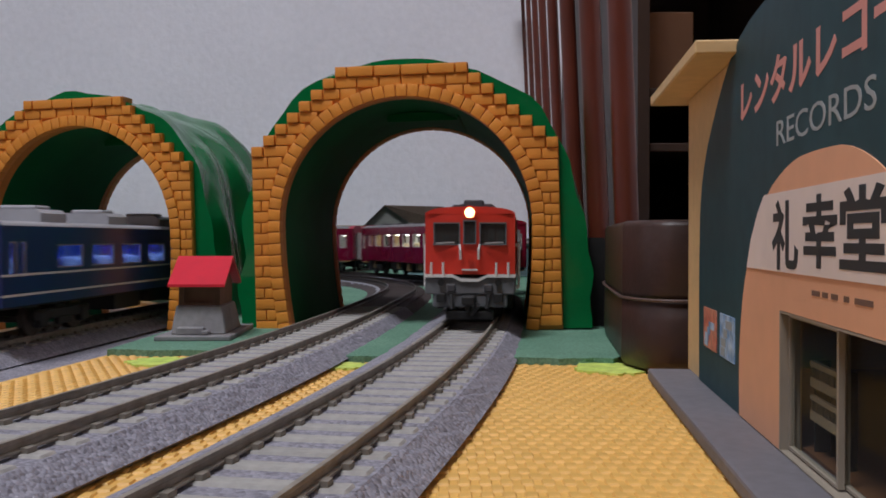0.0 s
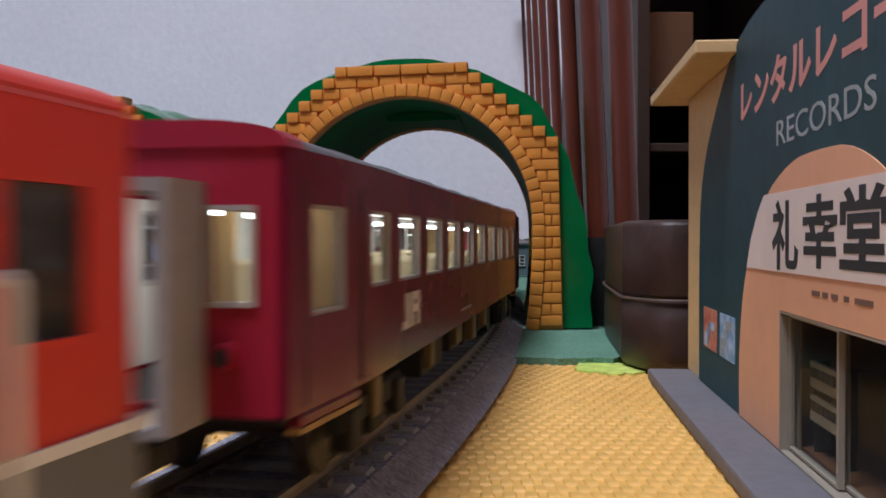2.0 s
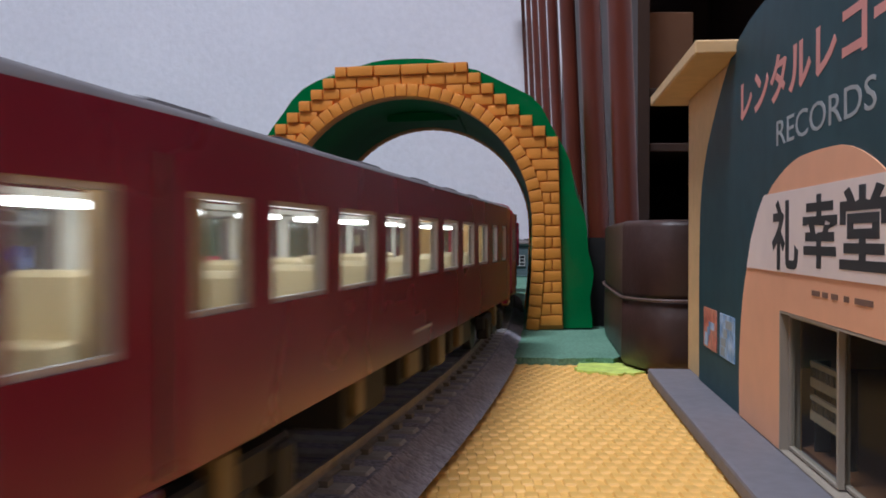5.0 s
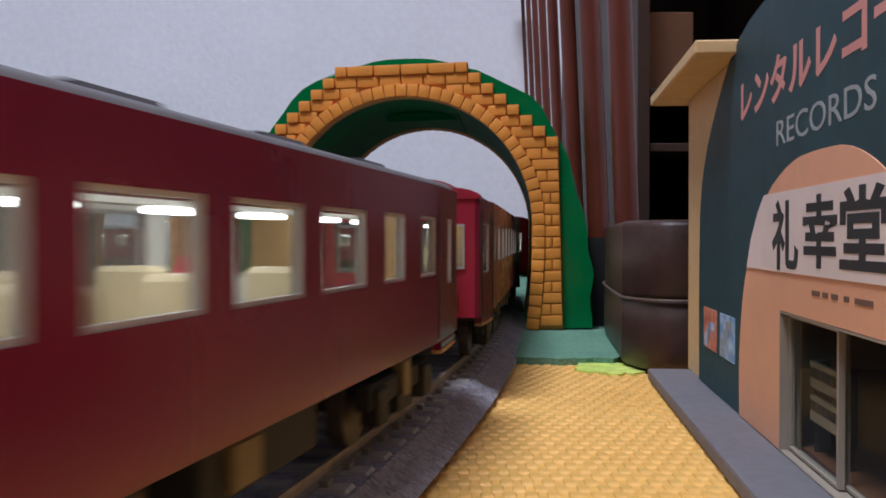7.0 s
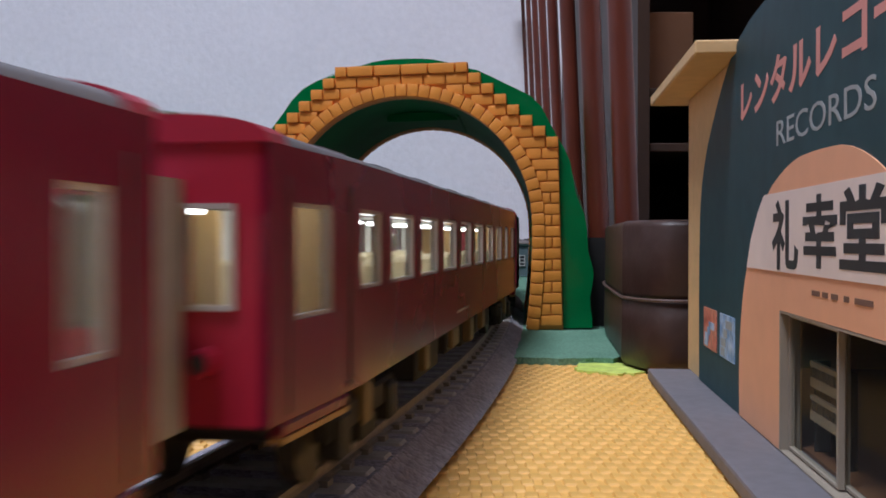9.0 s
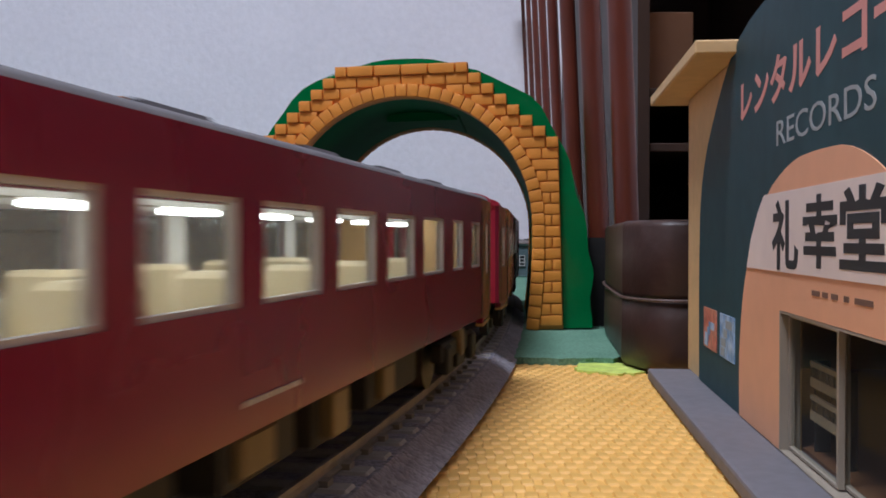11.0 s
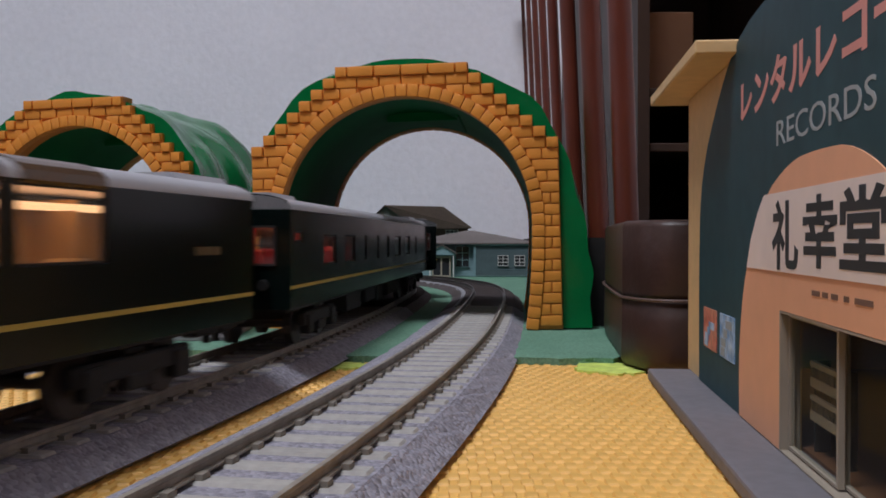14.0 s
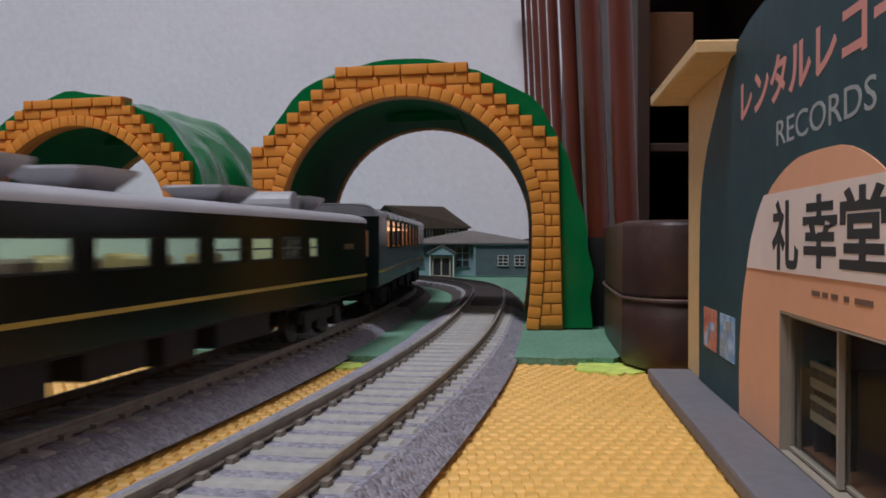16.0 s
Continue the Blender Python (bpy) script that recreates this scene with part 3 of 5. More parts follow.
def coupler(parent, y, sgn):
    bm = bmesh.new()
    box(bm, -0.0022, 0.0022, y, y + sgn * 0.0105, 0.0068, 0.0098, 0.0005, 1)
    rod(bm, (0, y + sgn * 0.0085, 0.0048), (0, y + sgn * 0.0085, 0.0082), 0.001)
    part("coupler", bm, "black", parent)


def passenger_car(name, label, category, group, body, ends, roof, holes_r, holes_l, pane, strip, seats, units=(), roof_rise=0.0052, stripes=(), seat_mat="cream",
                  inner_mat="cream", gangway="loco_grey", tail=False, roof_low=0.0):
    car = thing(name, label, category, group)
    h = CAR_L / 2
    eave, top = Z_EAVE - roof_low, Z_EAVE + roof_rise
    for sx, holes in ((1, holes_r), (-1, holes_l)):
        bm = bmesh.new()
        a, b = sorted((sx * HALF_W, sx * (HALF_W - 0.0011)))
        side_with_openings(bm, a, b, -h, h, Z_SILL, eave, holes)
        sd = part("body_side", bm, body, car)
        if body == "maroon":
            bm = bmesh.new()
            a, b = sorted((sx * (HALF_W - 0.0013), sx * (HALF_W - 0.0015)))
            side_with_openings(bm, a, b, -h + 0.0015, h - 0.0015, Z_SILL + 0.0014, 0.0332, [q for q in holes if q[0] > -h + 0.002 and q[1] < h - 0.002])
            part("inner_lining", bm, "cream_pale", sd, "pale cream inner wall")
        for k, (y0, y1, z0, z1) in enumerate(holes):
            bm = bmesh.new()
            x = sx * (HALF_W - 0.0007)
            box(bm, x - 0.0002, x + 0.0002, y0, y1, z0, z1)
            part("window_pane", bm, pane if isinstance(pane, str) else pane[k], sd, "clear window pane").visible_shadow = False
            bm = bmesh.new()
            xa, xb = sorted((sx * (HALF_W - 0.0009), sx * (HALF_W - 0.0002)))
            f = 0.00045
            lights = [(y0 + f, y1 - f, z0 + f, z1 - f)]
            side_with_openings(bm, xa, xb, y0, y1, z0, z1, lights)
            part("window_frame", bm, "frame_grey" if body != "green_car" else "black", sd)
    for sy in (-1, 1):
        bm = bmesh.new()
        a, b = sorted((sy * h, sy * (h - 0.0011)))
        w = HALF_W - 0.0011
        side_with_openings(bm, a, b, -w, w, Z_SILL, eave, [(-0.0116, -0.0056, 0.0218, 0.0315), (-0.0034, 0.0034, 0.0125, 0.0325), (0.0056, 0.0116, 0.0218, 0.0315)], across=True)
        prism(bm, roof_outline(HALF_W + 0.0001, eave, top - eave + 0.0003), 1, *((a, b) if body != "maroon" else sorted((sy * (h + 0.0004), sy * (h - 0.0040)))))
        end = part("end_wall", bm, ends, car)
        for x0 in (-0.0116, 0.0056):
            bm = bmesh.new()
            box(bm, x0, x0 + 0.006, sy * (h - 0.0006) - 0.0002, sy * (h - 0.0006) + 0.0002, 0.0218, 0.0315)
            part("end_pane", bm, pane if isinstance(pane, str) else pane[0], end).visible_shadow = False
            bm = bmesh.new()
            side_with_openings(bm, sy * h - 0.0004, sy * h + 0.0003, x0, x0 + 0.006, 0.0218, 0.0315, [(x0 + 0.0005, x0 + 0.0055, 0.0223, 0.031)] if body == "maroon" else [(x0 + 0.0005, x0 + 0.0055, 0.0223, 0.0266), (x0 + 0.0005, x0 + 0.0055, 0.0269, 0.031)], across=True)
            part("end_window_frame", bm, {"green_car": "black", "maroon": "frame_grey"}.get(body, "white"), end)
        bm = bmesh.new()
        rod(bm, (0.0085, sy * h, 0.0172), (0.0085, sy * (h + 0.0018), 0.0172), 0.0014, 0.0012, n=12)
        lamp = part("tail_lamp", bm, "cherry" if body == "maroon" else "black", end, "round tail lamp")
        if body == "maroon":
            bm = bmesh.new()
            rod(bm, (0.0085, sy * (h + 0.0012), 0.0172), (0.0085, sy * (h + 0.0021), 0.0172), 0.0009, n=12)
            part("lamp_lens", bm, "black", lamp, "dark lens")
            for x in (0.0135, -0.0135):
                bm = bmesh.new()
                a, b = sorted((x, x + math.copysign(0.0018, x)))
                box(bm, a, b, *sorted((sy * (h - 0.0030), sy * (h - 0.0210))), 0.0098, Z_SILL - 0.0001, 0.0003, 1)
                step = part("door_step", bm, "maroon", car, "red step below the door")
                bm = bmesh.new()
                box(bm, a, b, *sorted((sy * (h - 0.0032), sy * (h - 0.0208))), 0.0092, 0.0098)
                part("step_edge", bm, "tan", step, "tan step edge")
        bm = bmesh.new()
        y0, y1 = sorted((sy * h, sy * (h + 0.0082)))
        side_with_openings(bm, y0, y1, -0.0052, 0.0052, 0.0108, 0.0337, [(-0.004, 0.004, 0.0117, 0.0325)], across=True)
        part("gangway", bm, gangway, end, "grey gangway bellows")
        coupler(car, sy * h, sy)
    bm = bmesh.new()
    prism(bm, roof_outline(HALF_W + (0.0001 if body == "maroon" else 0.0003), eave, top - eave), 1, -h, h)
    rf = part("roof", bm, roof, car, smooth=40)
    for y, kind in units:
        bm = bmesh.new()
        zt = Z_EAVE + roof_rise
        if kind == "vent":
            prism(bm, [(-0.0090, zt - 0.0012), (-0.0075, zt + 0.0007), (0.0075, zt + 0.0007), (0.0090, zt - 0.0012)], 1, y - 0.0065, y + 0.0065)
            part("roof_vent", bm, "roof_dark", rf)
        elif kind == "ac":
            prism(bm, [(-0.0105, zt - 0.002), (-0.0105, zt + 0.0028), (-0.0085, zt + 0.0042), (0.0085, zt + 0.0042), (0.0105, zt + 0.0028), (0.0105, zt - 0.002)], 1, y - 0.0078, y + 0.0078)
            box(bm, -0.0065, 0.0065, y - 0.0045, y + 0.0045, zt + 0.0040, zt + 0.0056, 0.0005, 1)
            part("air_conditioner", bm, "roof_grey" if roof != "roof_dark" else "loco_grey", rf, "grey air conditioner")
        elif kind == "cover":
            prism(bm, [(-0.0125, zt - 0.0035), (-0.0095, zt + 0.0006), (0.0095, zt + 0.0006), (0.0125, zt - 0.0035)], 1, y - 0.010, y + 0.010)
            part("roof_cover", bm, "roof_grey", rf, "raised grey roof cover")
        elif kind == "dish":
            bottom = [(sx * 0.0045, y + sy * 0.0050, zt - 0.0012) for sx, sy in ((-1, -1), (1, -1), (1, 1), (-1, 1))]
            brim = [(sx * 0.0088, y + sy * 0.0086, zt + 0.0030) for sx, sy in ((-1, -1), (1, -1), (1, 1), (-1, 1))]
            lip = [(x, v, zt + 0.0039) for x, v, _ in brim]
            ring = [[bm.verts.new(q) for q in row] for row in (bottom, brim, lip)]
            for r0, r1 in zip(ring, ring[1:]):
                for k in range(4):
                    bm.faces.new([r0[k], r0[(k + 1) % 4], r1[(k + 1) % 4], r1[k]])
            bm.faces.new(ring[2])
            bmesh.ops.bevel(bm, geom=[e for e in bm.edges if abs(e.verts[0].co.z - e.verts[1].co.z) > 0.0005], offset=0.0020, segments=3, affect="EDGES")
            part("air_conditioner", bm, "roof_grey", rf, "grey trapezoid air conditioner")
        elif kind == "drum":
            rod(bm, (-0.007, y, zt + 0.0012), (0.007, y, zt + 0.0012), 0.0036, n=16)
            part("tank", bm, "roof_grey", rf)
    for z0, z1, mat, dx in stripes:
        for sx in (-1, 1):
            bm = bmesh.new()
            xa, xb = sorted((sx * HALF_W, sx * (HALF_W + dx)))
            box(bm, xa, xb, -h, h, z0, z1)
            part("stripe", bm, mat, car, "thin painted line")
    bm = bmesh.new()
    box(bm, -HALF_W + 0.0012, HALF_W - 0.0012, -h + 0.0012, h - 0.0012, Z_SILL - 0.0008, Z_SILL + 0.0012)
    part("car_floor", bm, "black", car)
    # in red coaches the ceiling itself glows, in place of lamplight falling on it
    bm = bmesh.new()
    box(bm, -0.0085, 0.0085, -h + 0.012, h - 0.012, 0.0334, 0.0338)
    part("ceiling_lamp", bm, strip if body != "maroon" else "lit_dim", car, "glowing ceiling strip")
    if body == "maroon":
        bm = bmesh.new()
        box(bm, -0.0016, 0.0016, -h + 0.006, h - 0.006, 0.0316, 0.0322)
        bar = part("light_bar", bm, "cream_pale", car, "pale bar that carries the lights")
        for k in range(11):
            bm = bmesh.new()
            y = -h + 0.0090 + 0.0229 * k
            box(bm, -0.0014, 0.0014, y - 0.0045, y + 0.0045, 0.0309, 0.0315, 0.0002, 1)
            part("interior_lamp", bm, strip, bar, "bright white lamp")
    bm = bmesh.new()
    for y in seats:
        for sx in (-1, 1):
            box(bm, sx * 0.0092 - 0.0036, sx * 0.0092 + 0.0036, y - 0.0022, y + 0.0022, Z_SILL + 0.001, 0.0252, 0.0006, 1)
            box(bm, sx * 0.0092 - 0.0036, sx * 0.0092 + 0.0036, y - 0.0062, y + 0.0062, Z_SILL + 0.001, 0.0185, 0.0004, 1)
    if seats:
        part("seats", bm, seat_mat, car, "pale moulded seats")
    bm = bmesh.new()
    for y in (-h + 0.031, h - 0.031):
        box(bm, -HALF_W + 0.0013, -0.004, y - 0.0004, y + 0.0004, Z_SILL + 0.001, eave - 0.001)
        box(bm, 0.004, HALF_W - 0.0013, y - 0.0004, y + 0.0004, Z_SILL + 0.001, eave - 0.001)
    part("partition", bm, inner_mat, car)
    for y in (-0.35 * CAR_L, 0.35 * CAR_L):
        bogie(car, y)
    underframe(car, [(-0.052, -0.030, 0.0045, 0.0125), (-0.022, -0.004, 0.0055, 0.0128), (0.004, 0.016, 0.004, 0.0120), (0.024, 0.052, 0.005, 0.0126)],
               brass=() if body != "maroon" else ((-0.05, -0.046, 0.006), (-0.02, -0.012, 0.0065), (0.006, 0.012, 0.005), (0.028, 0.034, 0.006), (-0.092, -0.088, 0.005), (0.086, 0.09, 0.005)))
    if body == "maroon":
        for sx in (-1, 1):
            for y in (-h + 0.0046, -h + 0.0220, h - 0.0225, h - 0.0040):
                bm = bmesh.new()
                a, b = sorted((sx * (HALF_W - 0.0002), sx * (HALF_W + 0.00012)))
                box(bm, a, b, y - 0.00016, y + 0.00016, Z_SILL + 0.0006, 0.0342)
                part("door_seam", bm, "roof_dark", car, "dark seam beside the door")
        # the sides draw in towards the doors at each end
        for ob in car.children_recursive:
            n = len(ob.data.vertices)
            co = np.empty(n * 3)
            ob.data.vertices.foreach_get("co", co)
            co = co.reshape(-1, 3)
            near = np.clip((np.abs(co[:, 1]) - (h - 0.0235)) / 0.0235, 0, 1)
            co[:, 0] *= 1 - 0.115 * near * (np.abs(co[:, 0]) > 0.006)
            ob.data.vertices.foreach_set("co", co.ravel())
            ob.data.update()
    return car


def regular(n, first, pitch, width, z0, z1):
    return [(first + pitch * k, first + pitch * k + width, z0, z1) for k in range(n)]


def mirrored(holes):
    return sorted((-b, -a, c, d) for a, b, c, d in holes)


H = CAR_L / 2
Z_WIN = (0.0224, 0.0318)
RED_HOLES = [(-H + 0.0062, -H + 0.0168, 0.0205, 0.0318), (-H + 0.0263, -H + 0.0378, *Z_WIN)] + regular(7, -H + 0.0429, 0.0216, 0.0163, *Z_WIN) + \
    [(-H + 0.1968, -H + 0.2075, *Z_WIN), (-H + 0.2165, -H + 0.2271, *Z_WIN), (-H + 0.2395, -H + 0.2455, 0.0205, 0.0318)]
RED_SEATS = [-H + 0.0465 + 0.0216 * k for k in range(7)]


def red_coach():
    return passenger_car("red_coach", "dark red passenger coach with lit windows and grey roof", "train coach", "red coaches", "maroon", "cherry", "roof_mid",
                         RED_HOLES, mirrored(RED_HOLES), "pane", "lit_white", RED_SEATS, [(-0.085, "vent"), (-0.055, "vent"), (-0.02, "vent"), (0.02, "vent"), (0.055, "vent"), (0.09, "vent")],
                         inner_mat="tan", gangway="bellows", roof_rise=0.0030, roof_low=-0.0006)


def locomotive():
    """A boxy red engine with a grey skirt; its front faces towards smaller s (local -y)."""
    loco = thing("locomotive", "bright red diesel locomotive with grey skirt and lit headlamp", "locomotive")
    h, w = 0.1105, 0.0150
    zt = 0.0367
    skirt = 0.0165
    bm = bmesh.new()
    holes = [(-h + 0.0025, -h + 0.0090, 0.0225, 0.0315), (-h + 0.0138, -h + 0.0163, 0.0225, 0.0315), (-h + 0.0265, -h + 0.0310, 0.0195, 0.0275), (-h + 0.0348, -h + 0.0427, 0.0225, 0.0300), (-h + 0.0532, -h + 0.0752, 0.0185, 0.0300)] + \
        [(-h + 0.0830 + 0.0143 * k, -h + 0.0830 + 0.0143 * k + 0.0102, 0.0226, 0.0302) for k in range(7)] + [(h - 0.0245, h - 0.0225, 0.0225, 0.0315), (h - 0.0125, h - 0.0050, 0.0225, 0.0315)]
    for sx in (1, -1):
        bm = bmesh.new()
        a, b = sorted((sx * w, sx * (w - 0.0011)))
        side_with_openings(bm, a, b, -h, h, skirt, zt, holes)
        sd = part("body_side", bm, "red", loco, "bright red side")
        for i, (y0, y1, z0, z1) in enumerate(holes):
            bm = bmesh.new()
            x = sx * (w - 0.0007)
            box(bm, x - 0.0003, x + 0.0003, y0, y1, z0, z1)
            part("window_pane" if i not in (2, 4) else "grille", bm, "black" if i in (2, 4) else ("pane_dim" if i in (0, 1, 13) else "pane_grey"), sd)
        bm = bmesh.new()
        a, b = sorted((sx * (w + 0.0001), sx * (w - 0.0012)))
        box(bm, a, b, -h, h, Z_SILL - 0.0005, skirt - 0.0008)
        part("skirt", bm, "loco_grey", loco, "grey painted skirt")
        bm = bmesh.new()
        a, b = sorted((sx * (w + 0.0003), sx * (w - 0.0012)))
        box(bm, a, b, -h, h, skirt - 0.0008, skirt)
        part("stripe", bm, "white", loco, "white dividing line")
        for y in (-h + 0.0119, -h + 0.0217, h - 0.0220, h - 0.0135):
            bm = bmesh.new()
            rod(bm, (sx * (w + 0.0012), y, 0.0115), (sx * (w + 0.0012), y, 0.0262), 0.0005, n=8)
            rod(bm, (sx * (w + 0.0012), y, 0.0262), (sx * (w - 0.0003), y, 0.0262), 0.0005, n=8)
            rod(bm, (sx * (w + 0.0012), y, 0.0115), (sx * (w - 0.0003), y, 0.0115), 0.0005, n=8)
            part("handrail", bm, "white", loco, "white handrail")
    for sy in (-1, 1):
        bm = bmesh.new()
        # a gently V-shaped nose
        def nose(x):
            return sy * (h + 0.0022 * (1 - abs(x) / w))
        cols = [(-w, -0.0122, None), (-0.0122, -0.0032, (0.0262, 0.0338)), (-0.0032, -0.0022, None), (-0.0022, 0.0022, (0.0265, 0.0345)), (0.0022, 0.0032, None), (0.0032, 0.0122, (0.0262, 0.0338)), (0.0122, w, None)]
        def panel(x0, x1, z0, z1):
            vs = []
            for dy in (0, -sy * 0.0011):
                vs.append([bm.verts.new((x, nose(x) + dy, z)) for x, z in ((x0, z0), (x1, z0), (x1, z1), (x0, z1))])
            bm.faces.new(vs[0])
            bm.faces.new(list(reversed(vs[1])))
            for i in range(4):
                bm.faces.new([vs[0][i], vs[1][i], vs[1][(i + 1) % 4], vs[0][(i + 1) % 4]])
        for x0, x1, gap in cols:
            if gap:
                panel(x0, x1, skirt, gap[0])
                panel(x0, x1, gap[1], zt)
            else:
                panel(x0, x1, skirt, zt)
        bmesh.ops.remove_doubles(bm, verts=bm.verts[:], dist=1e-6)
        front = part("nose", bm, "red", loco, "bright red cab front")
        for x0, x1, z0, z1 in ((-0.0122, -0.0032, 0.0262, 0.0338), (-0.0022, 0.0022, 0.0265, 0.0345), (0.0032, 0.0122, 0.0262, 0.0338)):
            bm = bmesh.new()
            y = nose((x0 + x1) / 2) - sy * 0.0006
            box(bm, x0, x1, y - 0.0002, y + 0.0002, z0, z1)
            part("windscreen", bm, "pane_dim", front, "dark cab window")
            bm = bmesh.new()
            for a, b, c, d in ((x0, x1, z0, z0 + 0.0004), (x0, x1, z1 - 0.0004, z1), (x0, x0 + 0.0004, z0, z1), (x1 - 0.0004, x1, z0, z1)):
                ym = nose((a + b) / 2)
                box(bm, a, b, ym - 0.0006, ym + 0.0006, c, d)
            part("window_frame", bm, "loco_grey", front)
        bm = bmesh.new()
        y0, y1 = sorted((sy * (h + 0.0016), sy * (h - 0.002)))
        box(bm, -w, w, y0, y1, 0.0098, skirt - 0.001, 0.0004, 1)
        box(bm, -0.0125, 0.0125, y0 + 0.0004, y1, 0.0055, 0.0100, 0.0005, 1)
        part("front_skirt", bm, "loco_grey", loco, "grey buffer beam")
        bm = bmesh.new()
        prism(bm, [(-w, skirt - 0.001), (-w, skirt), (-0.006, skirt), (-0.003, skirt - 0.0014), (0.003, skirt - 0.0014), (0.006, skirt), (w, skirt), (w, skirt - 0.001), (0.0058, skirt - 0.001), (0.0028, skirt - 0.0024), (-0.0028, skirt - 0.0024), (-0.0058, skirt - 0.001)],
              1, sy * (h + 0.0024), sy * (h + 0.001))
        part("stripe", bm, "white", loco, "white dividing line")
        bm = bmesh.new()
        box(bm, -0.008, 0.008, y0 + 0.001, y1 - 0.0005, 0.0012, 0.0045, 0.0006, 1)
        part("snow_guard", bm, "black", loco)
        for x in (-0.0062, 0.0062):
            bm = bmesh.new()
            rod(bm, (x, sy * (h + 0.0022), 0.0098), (x * 0.92, sy * (h + 0.0040), 0.0052), 0.0007, n=8)
            part("brake_hose", bm, "black", loco, "black hanging hose")
            bm = bmesh.new()
            box(bm, x - 0.0014, x + 0.0014, *sorted((sy * (h + 0.0016), sy * (h + 0.0026))), 0.0108, 0.0132, 0.0003, 1)
            part("bracket", bm, "roof_dark", loco)
        bm = bmesh.new()
        box(bm, -0.0010, 0.0010, *sorted((sy * (h + 0.0028), sy * (h + 0.0040))), 0.0228, 0.0233)
        part("door_catch", bm, "red", front)
        for x0, x1 in ((-0.0112, -0.0050), (0.0050, 0.0112)):
            bm = bmesh.new()
            rod(bm, (x0, sy * (h + 0.0026), 0.0268), (x1, sy * (h + 0.0030), 0.0271), 0.0003, n=6)
            part("wiper", bm, "bellows", front, "pale window wiper")
        for x in (-0.0095, 0.0095):
            bm = bmesh.new()
            box(bm, x - 0.0016, x + 0.0016, *sorted((sy * (h + 0.003), sy * (h + 0.001))), 0.0072, 0.0102, 0.0003, 1)
            part("step", bm, "black", loco)
            bm = bmesh.new()
            rod(bm, (x, sy * h, 0.0138), (x, sy * (h + 0.003), 0.0138), 0.0011, n=12)
            part("marker_lamp", bm, "black", loco)
        for x in (-0.0128, -0.0088, 0.0088, 0.0128):
            bm = bmesh.new()
            rod(bm, (x, sy * (h + 0.0026), skirt - 0.001), (x, sy * (h + 0.0026), 0.0205), 0.0004, n=8)
            part("handrail", bm, "white", front, "white handrail")
        for x in (-0.0030, 0.0030):
            bm = bmesh.new()
            rod(bm, (x, sy * (h + 0.0032), 0.0215), (x, sy * (h + 0.0036), 0.0245), 0.0004, n=8)
            rod(bm, (x, sy * (h + 0.0036), 0.0245), (x * 1.1, sy * (h + 0.0022), 0.0264), 0.0004, n=8)
            part("handrail", bm, "white", front, "white handrail")
        bm = bmesh.new()
        box(bm, -0.0026, 0.0026, *sorted((sy * (h + 0.0018), sy * (h + 0.0032))), 0.0178, 0.0183)
        part("number_plate", bm, "white", front, "small pale plate bar")
        bm = bmesh.new()
        rod(bm, (0, sy * (h - 0.003), 0.0370), (0, sy * (h + 0.0026), 0.0370), 0.0024, n=20)
        part("lamp_housing", bm, "red", front)
        bm = bmesh.new()
        rod(bm, (0, sy * (h + 0.0024), 0.0370), (0, sy * (h + 0.0032), 0.0370), 0.0018, 0.0015, n=20)
        part("headlamp", bm, "headlight" if sy < 0 else "pane_dim", front, "glowing round headlamp" if sy < 0 else "unlit round headlamp")
        coupler(loco, sy * (h + 0.001), sy)
        bm = bmesh.new()
        rod(bm, (0.001, sy * (h + 0.004), 0.0035), (0.003, sy * (h + 0.0095), 0.0068), 0.0009, n=8)
        part("air_hose", bm, "black", loco)
    bm = bmesh.new()
    prism(bm, roof_outline(w + 0.0001, zt - 0.0006, 0.0030), 1, -h + 0.0002, h - 0.0002)
    for sy in (-1, 1):
        prism(bm, [(-w, sy * h), (0, sy * (h + 0.0022)), (w, sy * h)], 2, zt - 0.0004, zt + 0.0004)
        crown = roof_outline(w - 0.0008, zt, 0.0023)
        prism(bm, crown, 1, sy * (h - 0.001), sy * (h + 0.0009))
    rf = part("roof", bm, "red", loco, "red roof edge", smooth=40)
    bm = bmesh.new()
    prism(bm, [(-0.0095, zt + 0.0014), (-0.0070, zt + 0.0038), (0.0070, zt + 0.0038), (0.0095, zt + 0.0014)], 1, -h + 0.022, h - 0.022)
    box(bm, -0.0035, 0.0035, -h + 0.024, -h + 0.036, zt + 0.002, zt + 0.0056, 0.0004, 1)
    part("roof_hatch", bm, "roof_dark", rf, "dark grey roof equipment")
    for y in (-0.06, -0.025, 0.02, 0.06):
        bm = bmesh.new()
        box(bm, -0.0062, 0.0062, y - 0.008, y + 0.008, zt + 0.0036, zt + 0.0049, 0.0005, 1)
        part("roof_grille", bm, "roof_dark", rf)
    bm = bmesh.new()
    box(bm, -w + 0.0015, w - 0.0015, -h + 0.0015, h - 0.0015, Z_SILL - 0.0005, skirt + 0.001)
    part("chassis", bm, "black", loco)
    for y in (-0.068, 0.0, 0.068):
        bogie(loco, y)
    underframe(loco, [(-0.045, -0.024, 0.0045, 0.0125), (0.024, 0.045, 0.0045, 0.0125)], brass=((-0.06, -0.054, 0.005), (0.054, 0.06, 0.005), (0.0, 0.006, 0.005)))
    return loco


